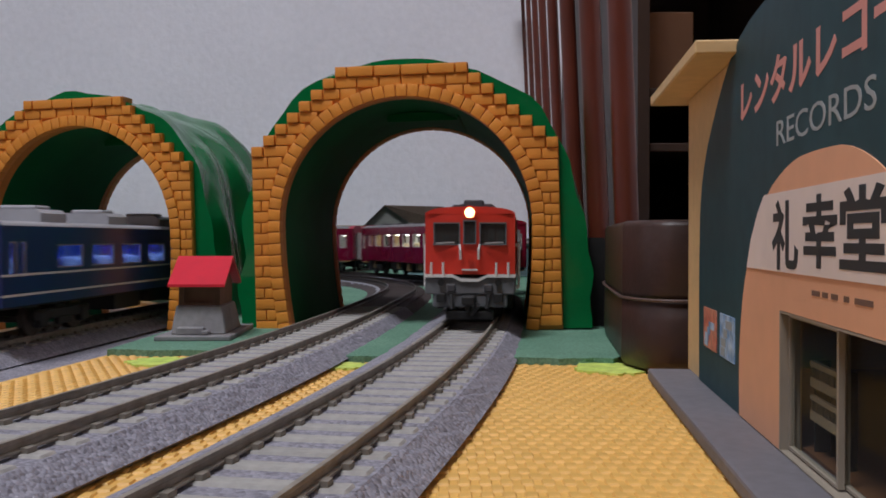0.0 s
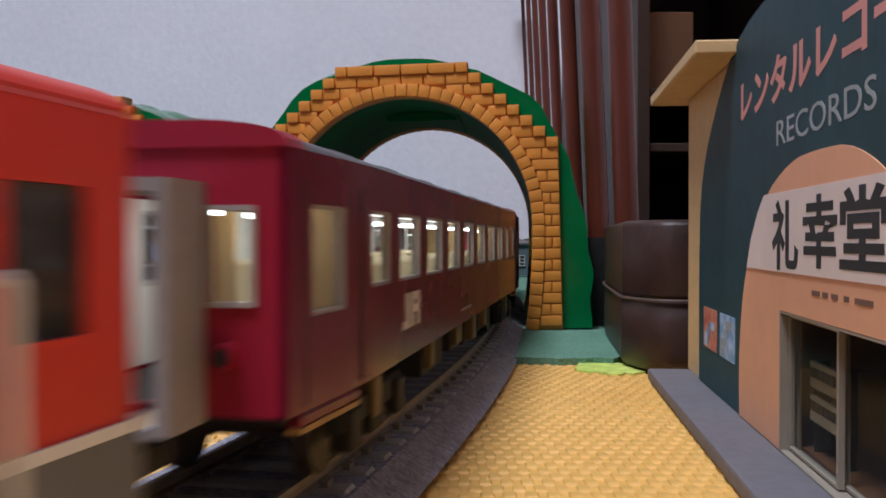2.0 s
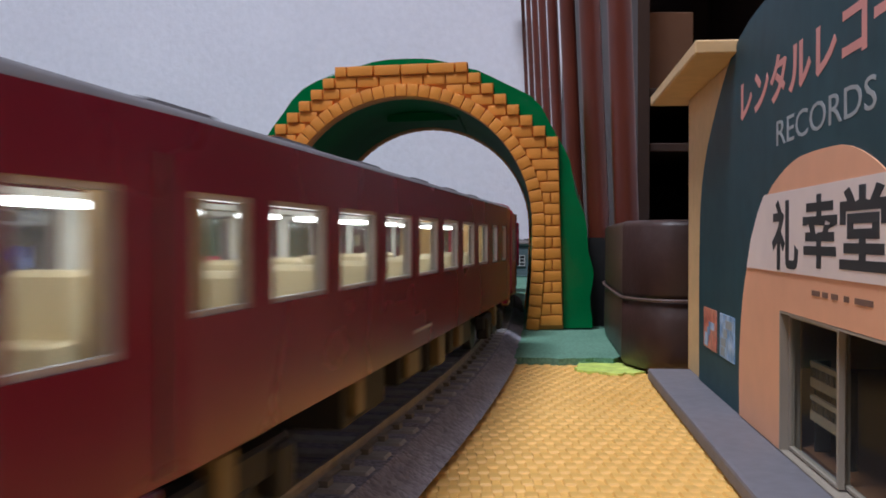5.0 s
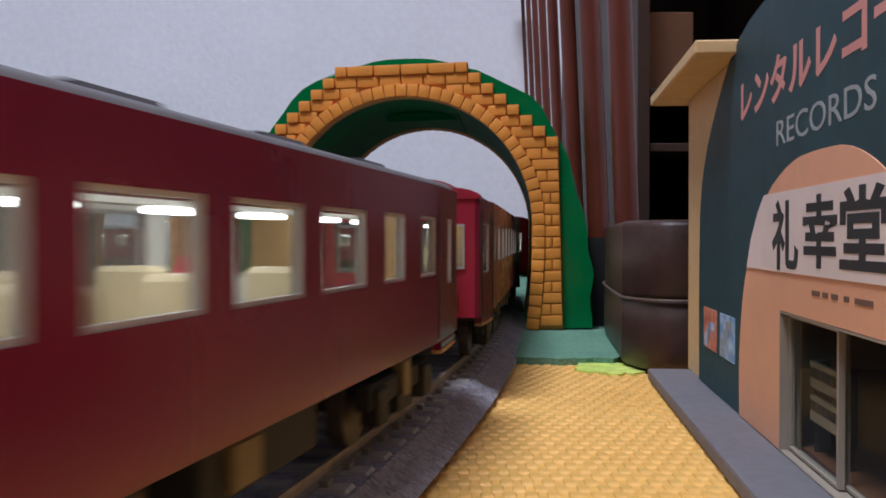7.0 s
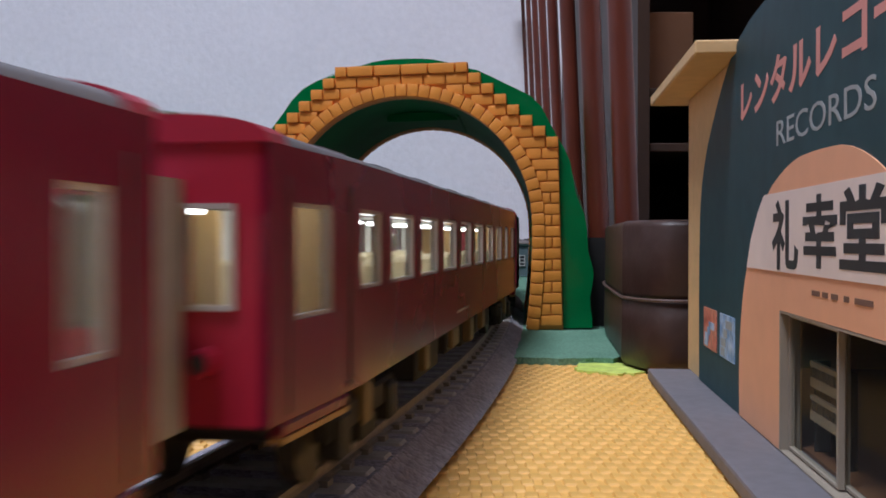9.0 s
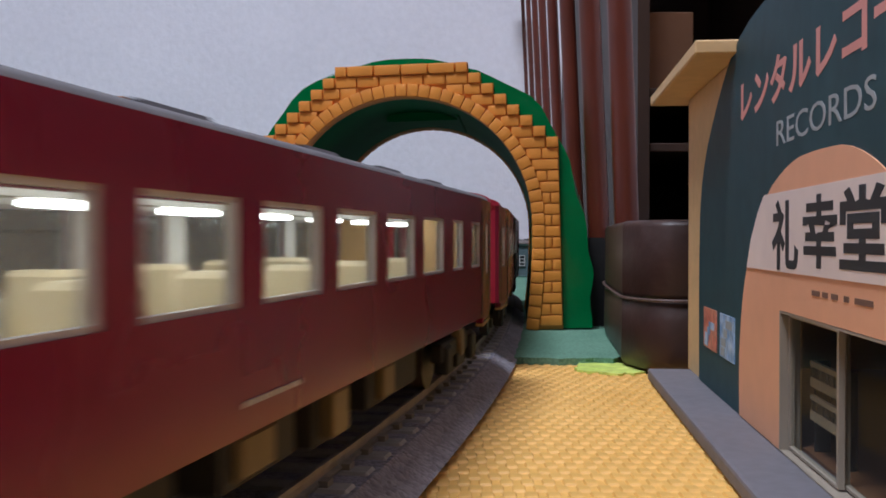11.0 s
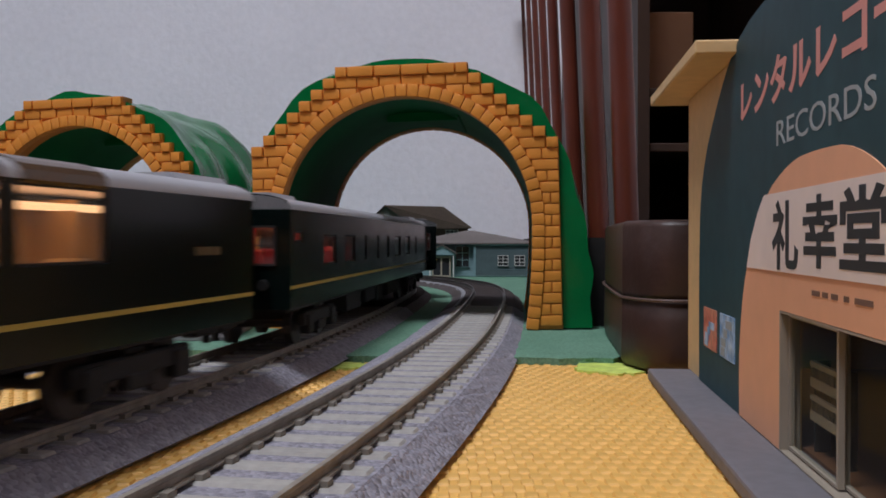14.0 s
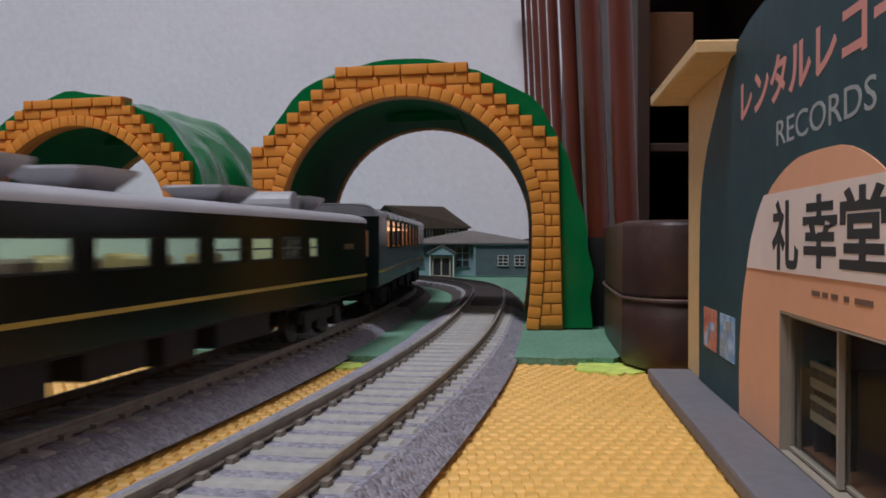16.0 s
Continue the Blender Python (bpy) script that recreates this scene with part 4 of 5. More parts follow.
def blue_coach():
    holes = [(-H + 0.004, -H + 0.0075, 0.0205, 0.0315), (-H + 0.0095, -H + 0.0125, 0.0205, 0.0315)] + regular(9, -H + 0.030, 0.0225, 0.0165, 0.0225, 0.0305) + [(H - 0.0125, H - 0.0095, 0.0205, 0.0315)]
    return passenger_car("blue_coach", "deep blue passenger coach with white lines and blue-lit windows", "train coach", "blue coaches", "blue", "blue", "roof_grey",
                         holes, mirrored(holes), "pane_blue", "lit_blue", [-0.09 + 0.0225 * k for k in range(9)], [(-0.09, "ac"), (-0.045, "ac"), (0.0, "ac"), (0.045, "ac"), (0.09, "ac")], roof_rise=0.0018,
                         stripes=((0.0207, 0.0214, "white", 0.0003), (0.0144, 0.0151, "white", 0.0003)), seat_mat="white")


def green_coach(kind):
    labels = {"sleeper": "very dark green sleeping coach with gold line and dim red windows", "lounge": "very dark green lounge coach with tall amber-lit windows and gold line",
              "diner": "very dark green coach with lit windows, gold line and roof units"}
    g = CAR_L / 0.2821

    def at(*spans):
        return [(-H + a * g, -H + b * g, c, d) for a, b, c, d in spans]
    if kind == "lounge":
        holes = at(*((0.0310 + 0.0247 * k, 0.0310 + 0.0247 * k + 0.0222, 0.0245, 0.0360) for k in range(8)))
        args = dict(strip="lit_warm", pane="pane", units=[(-H + 0.012, "cover"), (H - 0.012, "cover")], roof_rise=0.0040, roof_low=0.0, seat_mat="tan", inner_mat="tan")
        seats = [-0.08 + 0.0222 * k for k in range(8)]
    elif kind == "diner":
        z = (0.0232, 0.0288)
        holes = at((0.018, 0.033, *z), (0.042, 0.060, *z), (0.067, 0.085, *z), (0.0905, 0.1100, *z), (0.1155, 0.1350, *z), (0.1400, 0.1550, *z), (0.1610, 0.1765, *z), (0.1815, 0.1965, *z), (0.2010, 0.2165, *z), (0.2230, 0.2320, *z))
        args = dict(strip="lit_cool", pane="pane", units=[(-0.085, "dish"), (-0.035, "dish"), (-0.006, "dish"), (0.047, "dish"), (0.083, "drum"), (0.097, "dish")], roof_rise=0.0004, roof_low=0.0030, seat_mat="tan", inner_mat="cream")
        seats = [-0.095 + 0.024 * k for k in range(6)]
    else:
        z = (0.0212, 0.0295)
        holes = at((0.004, 0.013, 0.0275, 0.0302), (0.036, 0.053, *z), (0.066, 0.083, *z), (0.100, 0.104, *z), (0.126, 0.130, *z), (0.150, 0.156, *z), (0.172, 0.189, *z), (0.205, 0.220, *z), (0.240, 0.245, *z))
        args = dict(strip="lit_red", pane=["pane", "pane", "pane_dim"] + ["pane_dark"] * 6, units=[(H - 0.012, "cover"), (-H + 0.012, "cover")], roof_rise=0.0026, roof_low=0.0010, seat_mat="cherry", inner_mat="cherry")
        seats = [-0.085 + 0.0215 * k for k in range(9)]
    car = passenger_car("green_coach", labels[kind], "train coach", "green coaches", "green_car", "green_car", "roof_grey", holes, mirrored(holes) if kind == "sleeper" else [], args["pane"], args["strip"], seats, args["units"],
                        args["roof_rise"], ((0.0162, 0.0170, "gold", 0.0003),), args["seat_mat"], args["inner_mat"], "black", roof_low=args["roof_low"])
    if kind == "diner":
        bm = bmesh.new()
        box(bm, -HALF_W + 0.0012, -HALF_W + 0.0018, -H + 0.002, H - 0.002, Z_SILL + 0.0014, 0.0326)
        part("inner_lining", bm, "cream_pale", car, "pale inner wall")
        for y, mat, x in ((-0.047, "cherry", 0.006), (-0.026, "brown_hut", 0.004), (-0.018, "tan", 0.008), (0.004, "tan", 0.009)):
            bm = bmesh.new()
            box(bm, x - 0.003, x + 0.003, y - 0.004, y + 0.004, Z_SILL + 0.0012, 0.0252, 0.0006, 1)
            part("dining_seat", bm, mat, car, "coloured seat block")
        for y0, y1, z0, z1 in holes[6:]:
            bm = bmesh.new()
            box(bm, HALF_W - 0.0010, HALF_W - 0.0002, y0, y1, (z0 + z1) / 2 - 0.0002, (z0 + z1) / 2 + 0.0002)
            part("window_bar", bm, "roof_dark", car, "dark bar across the window")
    if kind == "lounge":
        bm = bmesh.new()
        box(bm, -HALF_W + 0.0012, -HALF_W + 0.0018, -H + 0.002, H - 0.002, Z_SILL + 0.0014, Z_EAVE - 0.0014)
        part("inner_lining", bm, "tan", car, "tan inner wall")
        # the glass goes on over the roof's shoulder
        edge = [q for q in roof_outline(HALF_W + 0.0006, Z_EAVE, 0.0043) if q[0] > 0.0100]
        under = [(x - 0.0006, z - 0.0006) for x, z in reversed(edge)]
        for y0, y1, _, _ in holes:
            bm = bmesh.new()
            prism(bm, edge + under, 1, y0 + 0.0008, y1 - 0.0008)
            part("roof_window", bm, "pane_amber", car, "brown tinted glass over the roof shoulder")
    # pale emblem bars near the end of the side
    for y in ((H - 0.0235), ):
        for k in range(3 if kind != "sleeper" else 0):
            bm = bmesh.new()
            box(bm, HALF_W, HALF_W + 0.0002, y + 0.0032 * k, y + 0.0032 * k + 0.0026, 0.0252, 0.0268)
            part("emblem", bm, "brass", car, "pale emblem on the side")
    return car


SPACING, BLUE_L, GREEN_L = 0.275, 0.2972, 0.2821
LOCO = locomotive()
first_red = red_coach()
for k in range(4):
    bm = bmesh.new()
    box(bm, HALF_W, HALF_W + 0.0002, -0.0230 + 0.0036 * k, -0.0202 + 0.0036 * k, 0.0138, 0.0143)
    part("small_print", bm, "frame_grey", first_red, "bar of small pale print")
RED = [first_red] + [copy_thing(first_red, Matrix()) for _ in range(7)]
for y0, y1, z0, z1 in ((-0.0793, -0.0771, 0.0155, 0.0205), (-0.0815, -0.0793, 0.0155, 0.0166), (-0.0753, -0.0735, 0.0155, 0.0205), (-0.0735, -0.0694, 0.0194, 0.0205), (-0.0735, -0.0694, 0.0176, 0.0186), (-0.0708, -0.0690, 0.0155, 0.0176), (-0.0706, -0.0690, 0.0186, 0.0194)):
    bm = bmesh.new()
    box(bm, HALF_W, HALF_W + 0.0002, y0, y1, z0, z1)
    part("emblem", bm, "white", first_red, "white emblem bar on the side")
first_blue = blue_coach()
first_blue.scale.y = BLUE_L / CAR_L
BLUE = [first_blue] + [copy_thing(first_blue, Matrix()) for _ in range(3)]
GREEN = [green_coach("sleeper"), green_coach("lounge"), green_coach("diner")]
for car in GREEN:
    car.scale.y = GREEN_L / CAR_L
GREEN = [copy_thing(GREEN[0], Matrix()), copy_thing(GREEN[0], Matrix()), GREEN[0], GREEN[1], GREEN[2], copy_thing(GREEN[0], Matrix())]


# ---------------------------------------------------------------- the record shop
SHOP = Matrix(((-0.09983, -0.99500, 0, 0.0608), (-0.99500, 0.09983, 0, 0.2339), (0, 0, 1, 0), (0, 0, 0, 1)))   # local x along the front, y outwards


def lettering(name, body, mat, parent, u0, u1, z0, z1, y, label="", bold=0.0):
    """Built-in letters, fitted to a field of the shop front."""
    cu = bpy.data.curves.new(name, "FONT")
    cu.body, cu.extrude, cu.resolution_u, cu.offset = body, 0.02, 3, bold
    tmp = new(name, cu)
    bpy.context.view_layer.update()
    me = bpy.data.meshes.new_from_object(tmp.evaluated_get(bpy.context.evaluated_depsgraph_get()))
    bpy.data.objects.remove(tmp)
    co = np.empty(len(me.vertices) * 3)
    me.vertices.foreach_get("co", co)
    co = co.reshape(-1, 3)
    lo, hi = co.min(0), co.max(0)
    out = np.empty_like(co)
    out[:, 0] = u0 + (co[:, 0] - lo[0]) / (hi[0] - lo[0]) * (u1 - u0)
    out[:, 2] = z0 + (co[:, 1] - lo[1]) / (hi[1] - lo[1]) * (z1 - z0)
    out[:, 1] = y + (co[:, 2] - lo[2]) / (hi[2] - lo[2]) * 0.00006
    me.vertices.foreach_set("co", out.ravel())
    me.update()
    me.materials.clear()
    me.materials.append(M[mat])
    ob = new(name, me)
    ob.parent = parent
    return tagged(ob, label)


def flat(name, pts, y0, y1, mat, parent, label=""):
    bm = bmesh.new()
    prism(bm, pts, 1, y0, y1)
    return part(name, bm, mat, parent, label)


def rounded(pts, n=3):
    """A smoother outline through the given ones (corner cutting)."""
    for _ in range(n):
        out = [pts[0]]
        for p, q in zip(pts, pts[1:]):
            out += [(p[0] * 0.75 + q[0] * 0.25, p[1] * 0.75 + q[1] * 0.25), (p[0] * 0.25 + q[0] * 0.75, p[1] * 0.25 + q[1] * 0.75)]
        pts = out + [pts[-1]]
    return pts


def record_shop():
    shop = thing("record_shop", "small cream model shop with dark teal arched record shop front", "model building", at=SHOP)
    bm = bmesh.new()
    box(bm, -0.0035, 0.205, -0.085, 0.0098, 0.0, 0.0028, 0.0006, 2)
    part("plinth", bm, "plinth", shop, "grey rounded base plate")
    bm = bmesh.new()
    side_with_openings(bm, -0.003, -0.0005, -0.0055, 0.19, 0.0028, 0.0700, [(0.0890, 0.150, 0.0028, 0.0243)], across=True)
    wall = part("front_wall", bm, "shop_cream", shop, "cream plastic wall")
    bm = bmesh.new()
    box(bm, -0.0055, -0.003, -0.075, -0.0032, 0.0028, 0.0700)
    part("side_wall", bm, "shop_cream", shop)
    bm = bmesh.new()
    box(bm, 0.187, 0.19, -0.075, -0.0032, 0.0028, 0.0700)
    part("side_wall", bm, "shop_cream", shop)
    bm = bmesh.new()
    box(bm, -0.0029, 0.1868, -0.075, -0.073, 0.0028, 0.0700)
    part("rear_wall", bm, "shop_cream", shop)
    bm = bmesh.new()
    box(bm, -0.0160, 0.0555, -0.078, 0.0078, 0.0702, 0.0728, 0.0003, 1)
    part("roof", bm, "shop_cream", shop, "cream overhanging flat roof slab")
    # unseen lid behind the sign board, added to keep light out of the shop
    bm = bmesh.new()
    box(bm, 0.0557, 0.187, -0.0750, -0.0006, 0.0702, 0.0722)
    part("ceiling", bm, "shop_cream", shop)
    bm = bmesh.new()
    box(bm, -0.0028, 0.1868, -0.0728, -0.0032, 0.0029, 0.0034)
    part("shop_floor", bm, "tan_board", shop)
    # the printed front, with its arch and door
    teal = rounded([(0.0150, 0.0029), (0.0145, 0.030), (0.0170, 0.0500), (0.0400, 0.0660), (0.0600, 0.0740), (0.0990, 0.0750), (0.150, 0.0750)], 2) + [(0.150, 0.0244), (0.0888, 0.0244), (0.0888, 0.0029)]
    flat("sign_board", teal, -0.0004, 0.0002, "shop_green", shop, "dark teal arched sign board")
    salmon = rounded([(0.0600, 0.0030), (0.0595, 0.0150), (0.0640, 0.0290), (0.0780, 0.0420), (0.0950, 0.0468), (0.1090, 0.0472), (0.1240, 0.0466), (0.1400, 0.0400), (0.150, 0.034)], 2) + [(0.150, 0.0244), (0.0890, 0.0244), (0.0890, 0.0030)]
    flat("arch_panel", salmon, 0.0002, 0.0004, "shop_salmon", shop, "salmon pink arch on the front")
    flat("name_band", [(0.0668, 0.0303), (0.0700, 0.0352), (0.0752, 0.0398), (0.0795, 0.0424), (0.1345, 0.0424), (0.144, 0.038), (0.150, 0.034), (0.150, 0.0303)], 0.0004, 0.0006, "shop_white", shop, "pale band behind the name")
    lettering("katakana_sign", "レンタルレコード", "shop_pink", shop, 0.0600, 0.1510, 0.0566, 0.0640, 0.0002, "pink katakana lettering", 0.030)
    lettering("records_sign", "RECORDS", "letter_grey", shop, 0.0862, 0.1302, 0.0497, 0.0536, 0.0002, "grey latin lettering")
    for sign, u0, u1, z0, z1 in (("礼", 0.0852, 0.1002, 0.0306, 0.0412), ("幸", 0.1026, 0.1178, 0.0314, 0.0412), ("堂", 0.1188, 0.1352, 0.0316, 0.0415)):
        lettering("name_sign", sign, "ink", shop, u0, u1, z0, z1, 0.0006, "black kanji lettering", 0.026)
    for u0, u1 in ((0.1065, 0.1100), (0.1112, 0.1135), (0.1150, 0.1175), (0.1200, 0.1218), (0.1240, 0.1300)):
        bm = bmesh.new()
        box(bm, u0, u1, 0.0004, 0.0005, 0.0277, 0.0284)
        part("small_print", bm, "brown_hut", shop, "bar of small dark print")
    for u0, u1, a, b in ((0.0222, 0.0370, "blue_poster", "shop_red"), (0.0410, 0.0552, "letter_grey", "blue_poster")):
        bm = bmesh.new()
        box(bm, u0, u1, 0.0002, 0.0004, 0.0116, 0.0203)
        poster = part("poster", bm, b, shop, "small coloured poster")
        rnd = random.Random(4)
        for k in range(4):
            bm = bmesh.new()
            w = rnd.uniform(0.003, 0.006)
            x = rnd.uniform(u0 + 0.0005, u1 - w - 0.0005)
            z = 0.0120 + (0.0013 if a == "blue_poster" else 0.0019) * k
            box(bm, x, x + w, 0.0004, 0.0005, z, z + 0.0016)
            part("poster_print", bm, a, poster)
    # sliding door
    door = part("door_frame", *frame_of(0.0890, 0.150, 0.0029, 0.0243), shop, "pale tan door frame")
    for u0, u1 in ((0.0898, 0.1140), (0.1125, 0.1490)):
        bm = bmesh.new()
        side_with_openings(bm, -0.0016 if u0 < 0.1 else -0.0026, -0.0008 if u0 < 0.1 else -0.0018, u0, u1, 0.0034, 0.0236, [(u0 + 0.0005, u1 - 0.0008, 0.0038, 0.0234)], across=True)
        leaf = part("door_leaf", bm, "frame_tan", shop, "sliding glass door leaf")
        bm = bmesh.new()
        y = -0.0012 if u0 < 0.1 else -0.0022
        box(bm, u0 + 0.0005, u1 - 0.0008, y - 0.0001, y + 0.0001, 0.0038, 0.0234)
        part("door_pane", bm, "pane_shop", leaf, "clear door glass").visible_shadow = False
    return shop


def frame_of(u0, u1, z0, z1):
    bm = bmesh.new()
    side_with_openings(bm, -0.0026, 0.0004, u0, u1, z0, z1, [(u0 + 0.0006, u1 - 0.0006, z0 + 0.0002, z1 - 0.0003)], across=True)
    return bm, "frame_tan"


def shop_boards():
    """The tan boards with dark bars that stand behind the door glass."""
    rack = thing("slatted_rack", "pale tan boards with dark bars standing behind the shop glass", "rack", at=SHOP)
    for z0, z1 in ((0.0162, 0.0170), (0.0132, 0.0146), (0.0112, 0.0119), (0.0082, 0.0096)):
        bm = bmesh.new()
        box(bm, 0.0912, 0.1040, -0.0042, -0.0036, z0, z1)
        part("slat", bm, "frame_tan", rack)
    for z0, z1 in ((0.0146, 0.0162), (0.0096, 0.0112)):
        for k in range(8):
            bm = bmesh.new()
            box(bm, 0.0915 + 0.0016 * k, 0.0924 + 0.0016 * k, -0.0041, -0.0037, z0, z1)
            part("divider", bm, "ink", rack)
    # black uprights, added only to carry the boards
    for u in (0.0912, 0.1032):
        bm = bmesh.new()
        box(bm, u, u + 0.0008, -0.0064, -0.0042, 0.0034, 0.0170)
        part("upright", bm, "black", rack)
    return rack


def shop_counter():
    bm = bmesh.new()
    box(bm, 0.118, 0.175, -0.050, -0.012, 0.0034, 0.0185, 0.0006, 1)
    ob = part("shop_counter", bm, "tan")
    ob.matrix_world = SHOP
    return tagged(ob, "brown counter block behind the shop door", "counter")


M["shop_red"] = material("red_print", (0.55, 0.14, 0.09), 0.5, vary=0.3, scale=500, second=(0.62, 0.30, 0.20), second_scale=260)
M["blue_poster"] = material("blue_white_print", (0.14, 0.30, 0.55), 0.5, vary=0.3, scale=500, second=(0.5, 0.62, 0.75), second_scale=260)
record_shop()
shop_boards()
shop_counter()


# ---------------------------------------------------------------- little shrine hut
def hut():
    ob = thing("little_hut", "tiny hut with bright red roof on a grey stone base", "model hut", at=pose(-0.0835, 0.3360, 0.0016, 0, 0, 2))
    bm = bmesh.new()
    box(bm, -0.0125, 0.0125, -0.0235, 0.0235, 0.0, 0.0016, 0.0003, 1)
    part("base_plate", bm, "stone", ob, "grey base plate")
    bm = bmesh.new()
    lo, hi = ((-0.0085, -0.0175), (0.0098, 0.0125)), ((-0.0072, -0.0150), (0.0080, 0.0095))
    v = [bm.verts.new((x, y, z)) for (a, b), z in ((lo, 0.0016), (hi, 0.0112)) for x, y in ((a[0], a[1]), (b[0], a[1]), (b[0], b[1]), (a[0], b[1]))]
    for f in ((0, 1, 2, 3), (4, 5, 6, 7), (0, 1, 5, 4), (1, 2, 6, 5), (2, 3, 7, 6), (3, 0, 4, 7)):
        bm.faces.new([v[i] for i in f])
    bmesh.ops.bevel(bm, geom=bm.edges[:], offset=0.0004, segments=1, affect="EDGES")
    part("stone_base", bm, "stone", ob, "grey tapered stone base")
    bm = bmesh.new()
    box(bm, -0.0062, 0.0030, -0.0195, -0.0165, 0.0016, 0.0042, 0.0004, 1)
    box(bm, 0.0022, 0.0048, -0.0205, -0.0165, 0.0016, 0.0032, 0.0004, 1)
    part("step", bm, "stone", ob)
    bm = bmesh.new()
    side_with_openings(bm, -0.0140, -0.0132, -0.0060, 0.0068, 0.0112, 0.0178, [(-0.0048, 0.0056, 0.0120, 0.0170)], across=True)
    part("front_wall", bm, "brown_hut", ob, "brown wooden front")
    bm = bmesh.new()
    box(bm, -0.0058, 0.0066, -0.0118, 0.0070, 0.0112, 0.0178)
    part("hut_body", bm, "brown_hut", ob)
    for sx in (-0.0060, 0.0068):
        bm = bmesh.new()
        box(bm, sx - 0.0005, sx + 0.0005, -0.0140, 0.0075, 0.0112, 0.0180)
        part("side_wall", bm, "brown_hut", ob)
    for (y0, z0), (y1, z1) in (((-0.0185, 0.0176), (-0.0030, 0.0268)), ((0.0125, 0.0176), (-0.0030, 0.0268))):
        bm = bmesh.new()
        prism(bm, [(y0, z0), (y1, z1), (y1, z1 + 0.0009), (y0, z0 + 0.0009)], 0, -0.0092, 0.0098)
        part("roof_slope", bm, "roof_red", ob, "bright red roof slope")
    bm = bmesh.new()
    prism(bm, [(-0.0150, 0.0179), (-0.0030, 0.0262), (0.0095, 0.0179)], 0, -0.0064, 0.0072)
    part("gable", bm, "brown_hut", ob)
    return ob


hut()


# ---------------------------------------------------------------- model houses at the back
def boards(parent, x0, x1, y, z0, z1, mat, step=0.0024, depth=0.0006):
    """Lapped weatherboards on a wall that faces the railway."""
    n = int((z1 - z0) / step)
    for k in range(n):
        bm = bmesh.new()
        prism(bm, [(y, z0 + k * step), (y - depth, z0 + k * step), (y, z0 + (k + 1) * step)], 0, x0, x1)
        part("weatherboard", bm, mat, parent)


def window_grid(parent, x0, x1, z0, z1, y, cols, rows_, mat="white"):
    bm = bmesh.new()
    box(bm, x0, x1, y - 0.0004, y + 0.0006, z0, z1)
    pane = part("window", bm, "window_dark", parent, "dark window with white bars")
    f = 0.0005
    holes = []
    for i in range(cols):
        for k in range(rows_):
            w, h = (x1 - x0 - f) / cols, (z1 - z0 - f) / rows_
            holes.append((x0 + f + i * w, x0 + i * w + w, z0 + f + k * h, z0 + k * h + h))
    bm = bmesh.new()
    side_with_openings(bm, y - 0.0012, y - 0.0003, x0, x1, z0, z1, holes, across=True)
    part("window_bars", bm, mat, pane, "white window bars")


def hip_roof(x0, x1, y0, y1, z, ridge, over=0.003):
    """Hip roof; ridge: (xa, xb, y, z)."""
    bm = bmesh.new()
    xa, xb, yr, zr = ridge
    v = [bm.verts.new(p) for p in ((x0 - over, y0 - over, z), (x1 + over, y0 - over, z), (x1 + over, y1 + over, z), (x0 - over, y1 + over, z), (xa, yr, zr), (xb, yr, zr))]
    w = [bm.verts.new((q.co.x, q.co.y, z - 0.0012)) for q in v[:4]]
    for f in ((v[0], v[1], v[5], v[4]), (v[1], v[2], v[5]), (v[2], v[3], v[4], v[5]), (v[3], v[0], v[4]), (w[3], w[2], w[1], w[0]),
              (w[0], w[1], v[1], v[0]), (w[1], w[2], v[2], v[1]), (w[2], w[3], v[3], v[2]), (w[3], w[0], v[0], v[3])):
        bm.faces.new(list(f))
    return bm


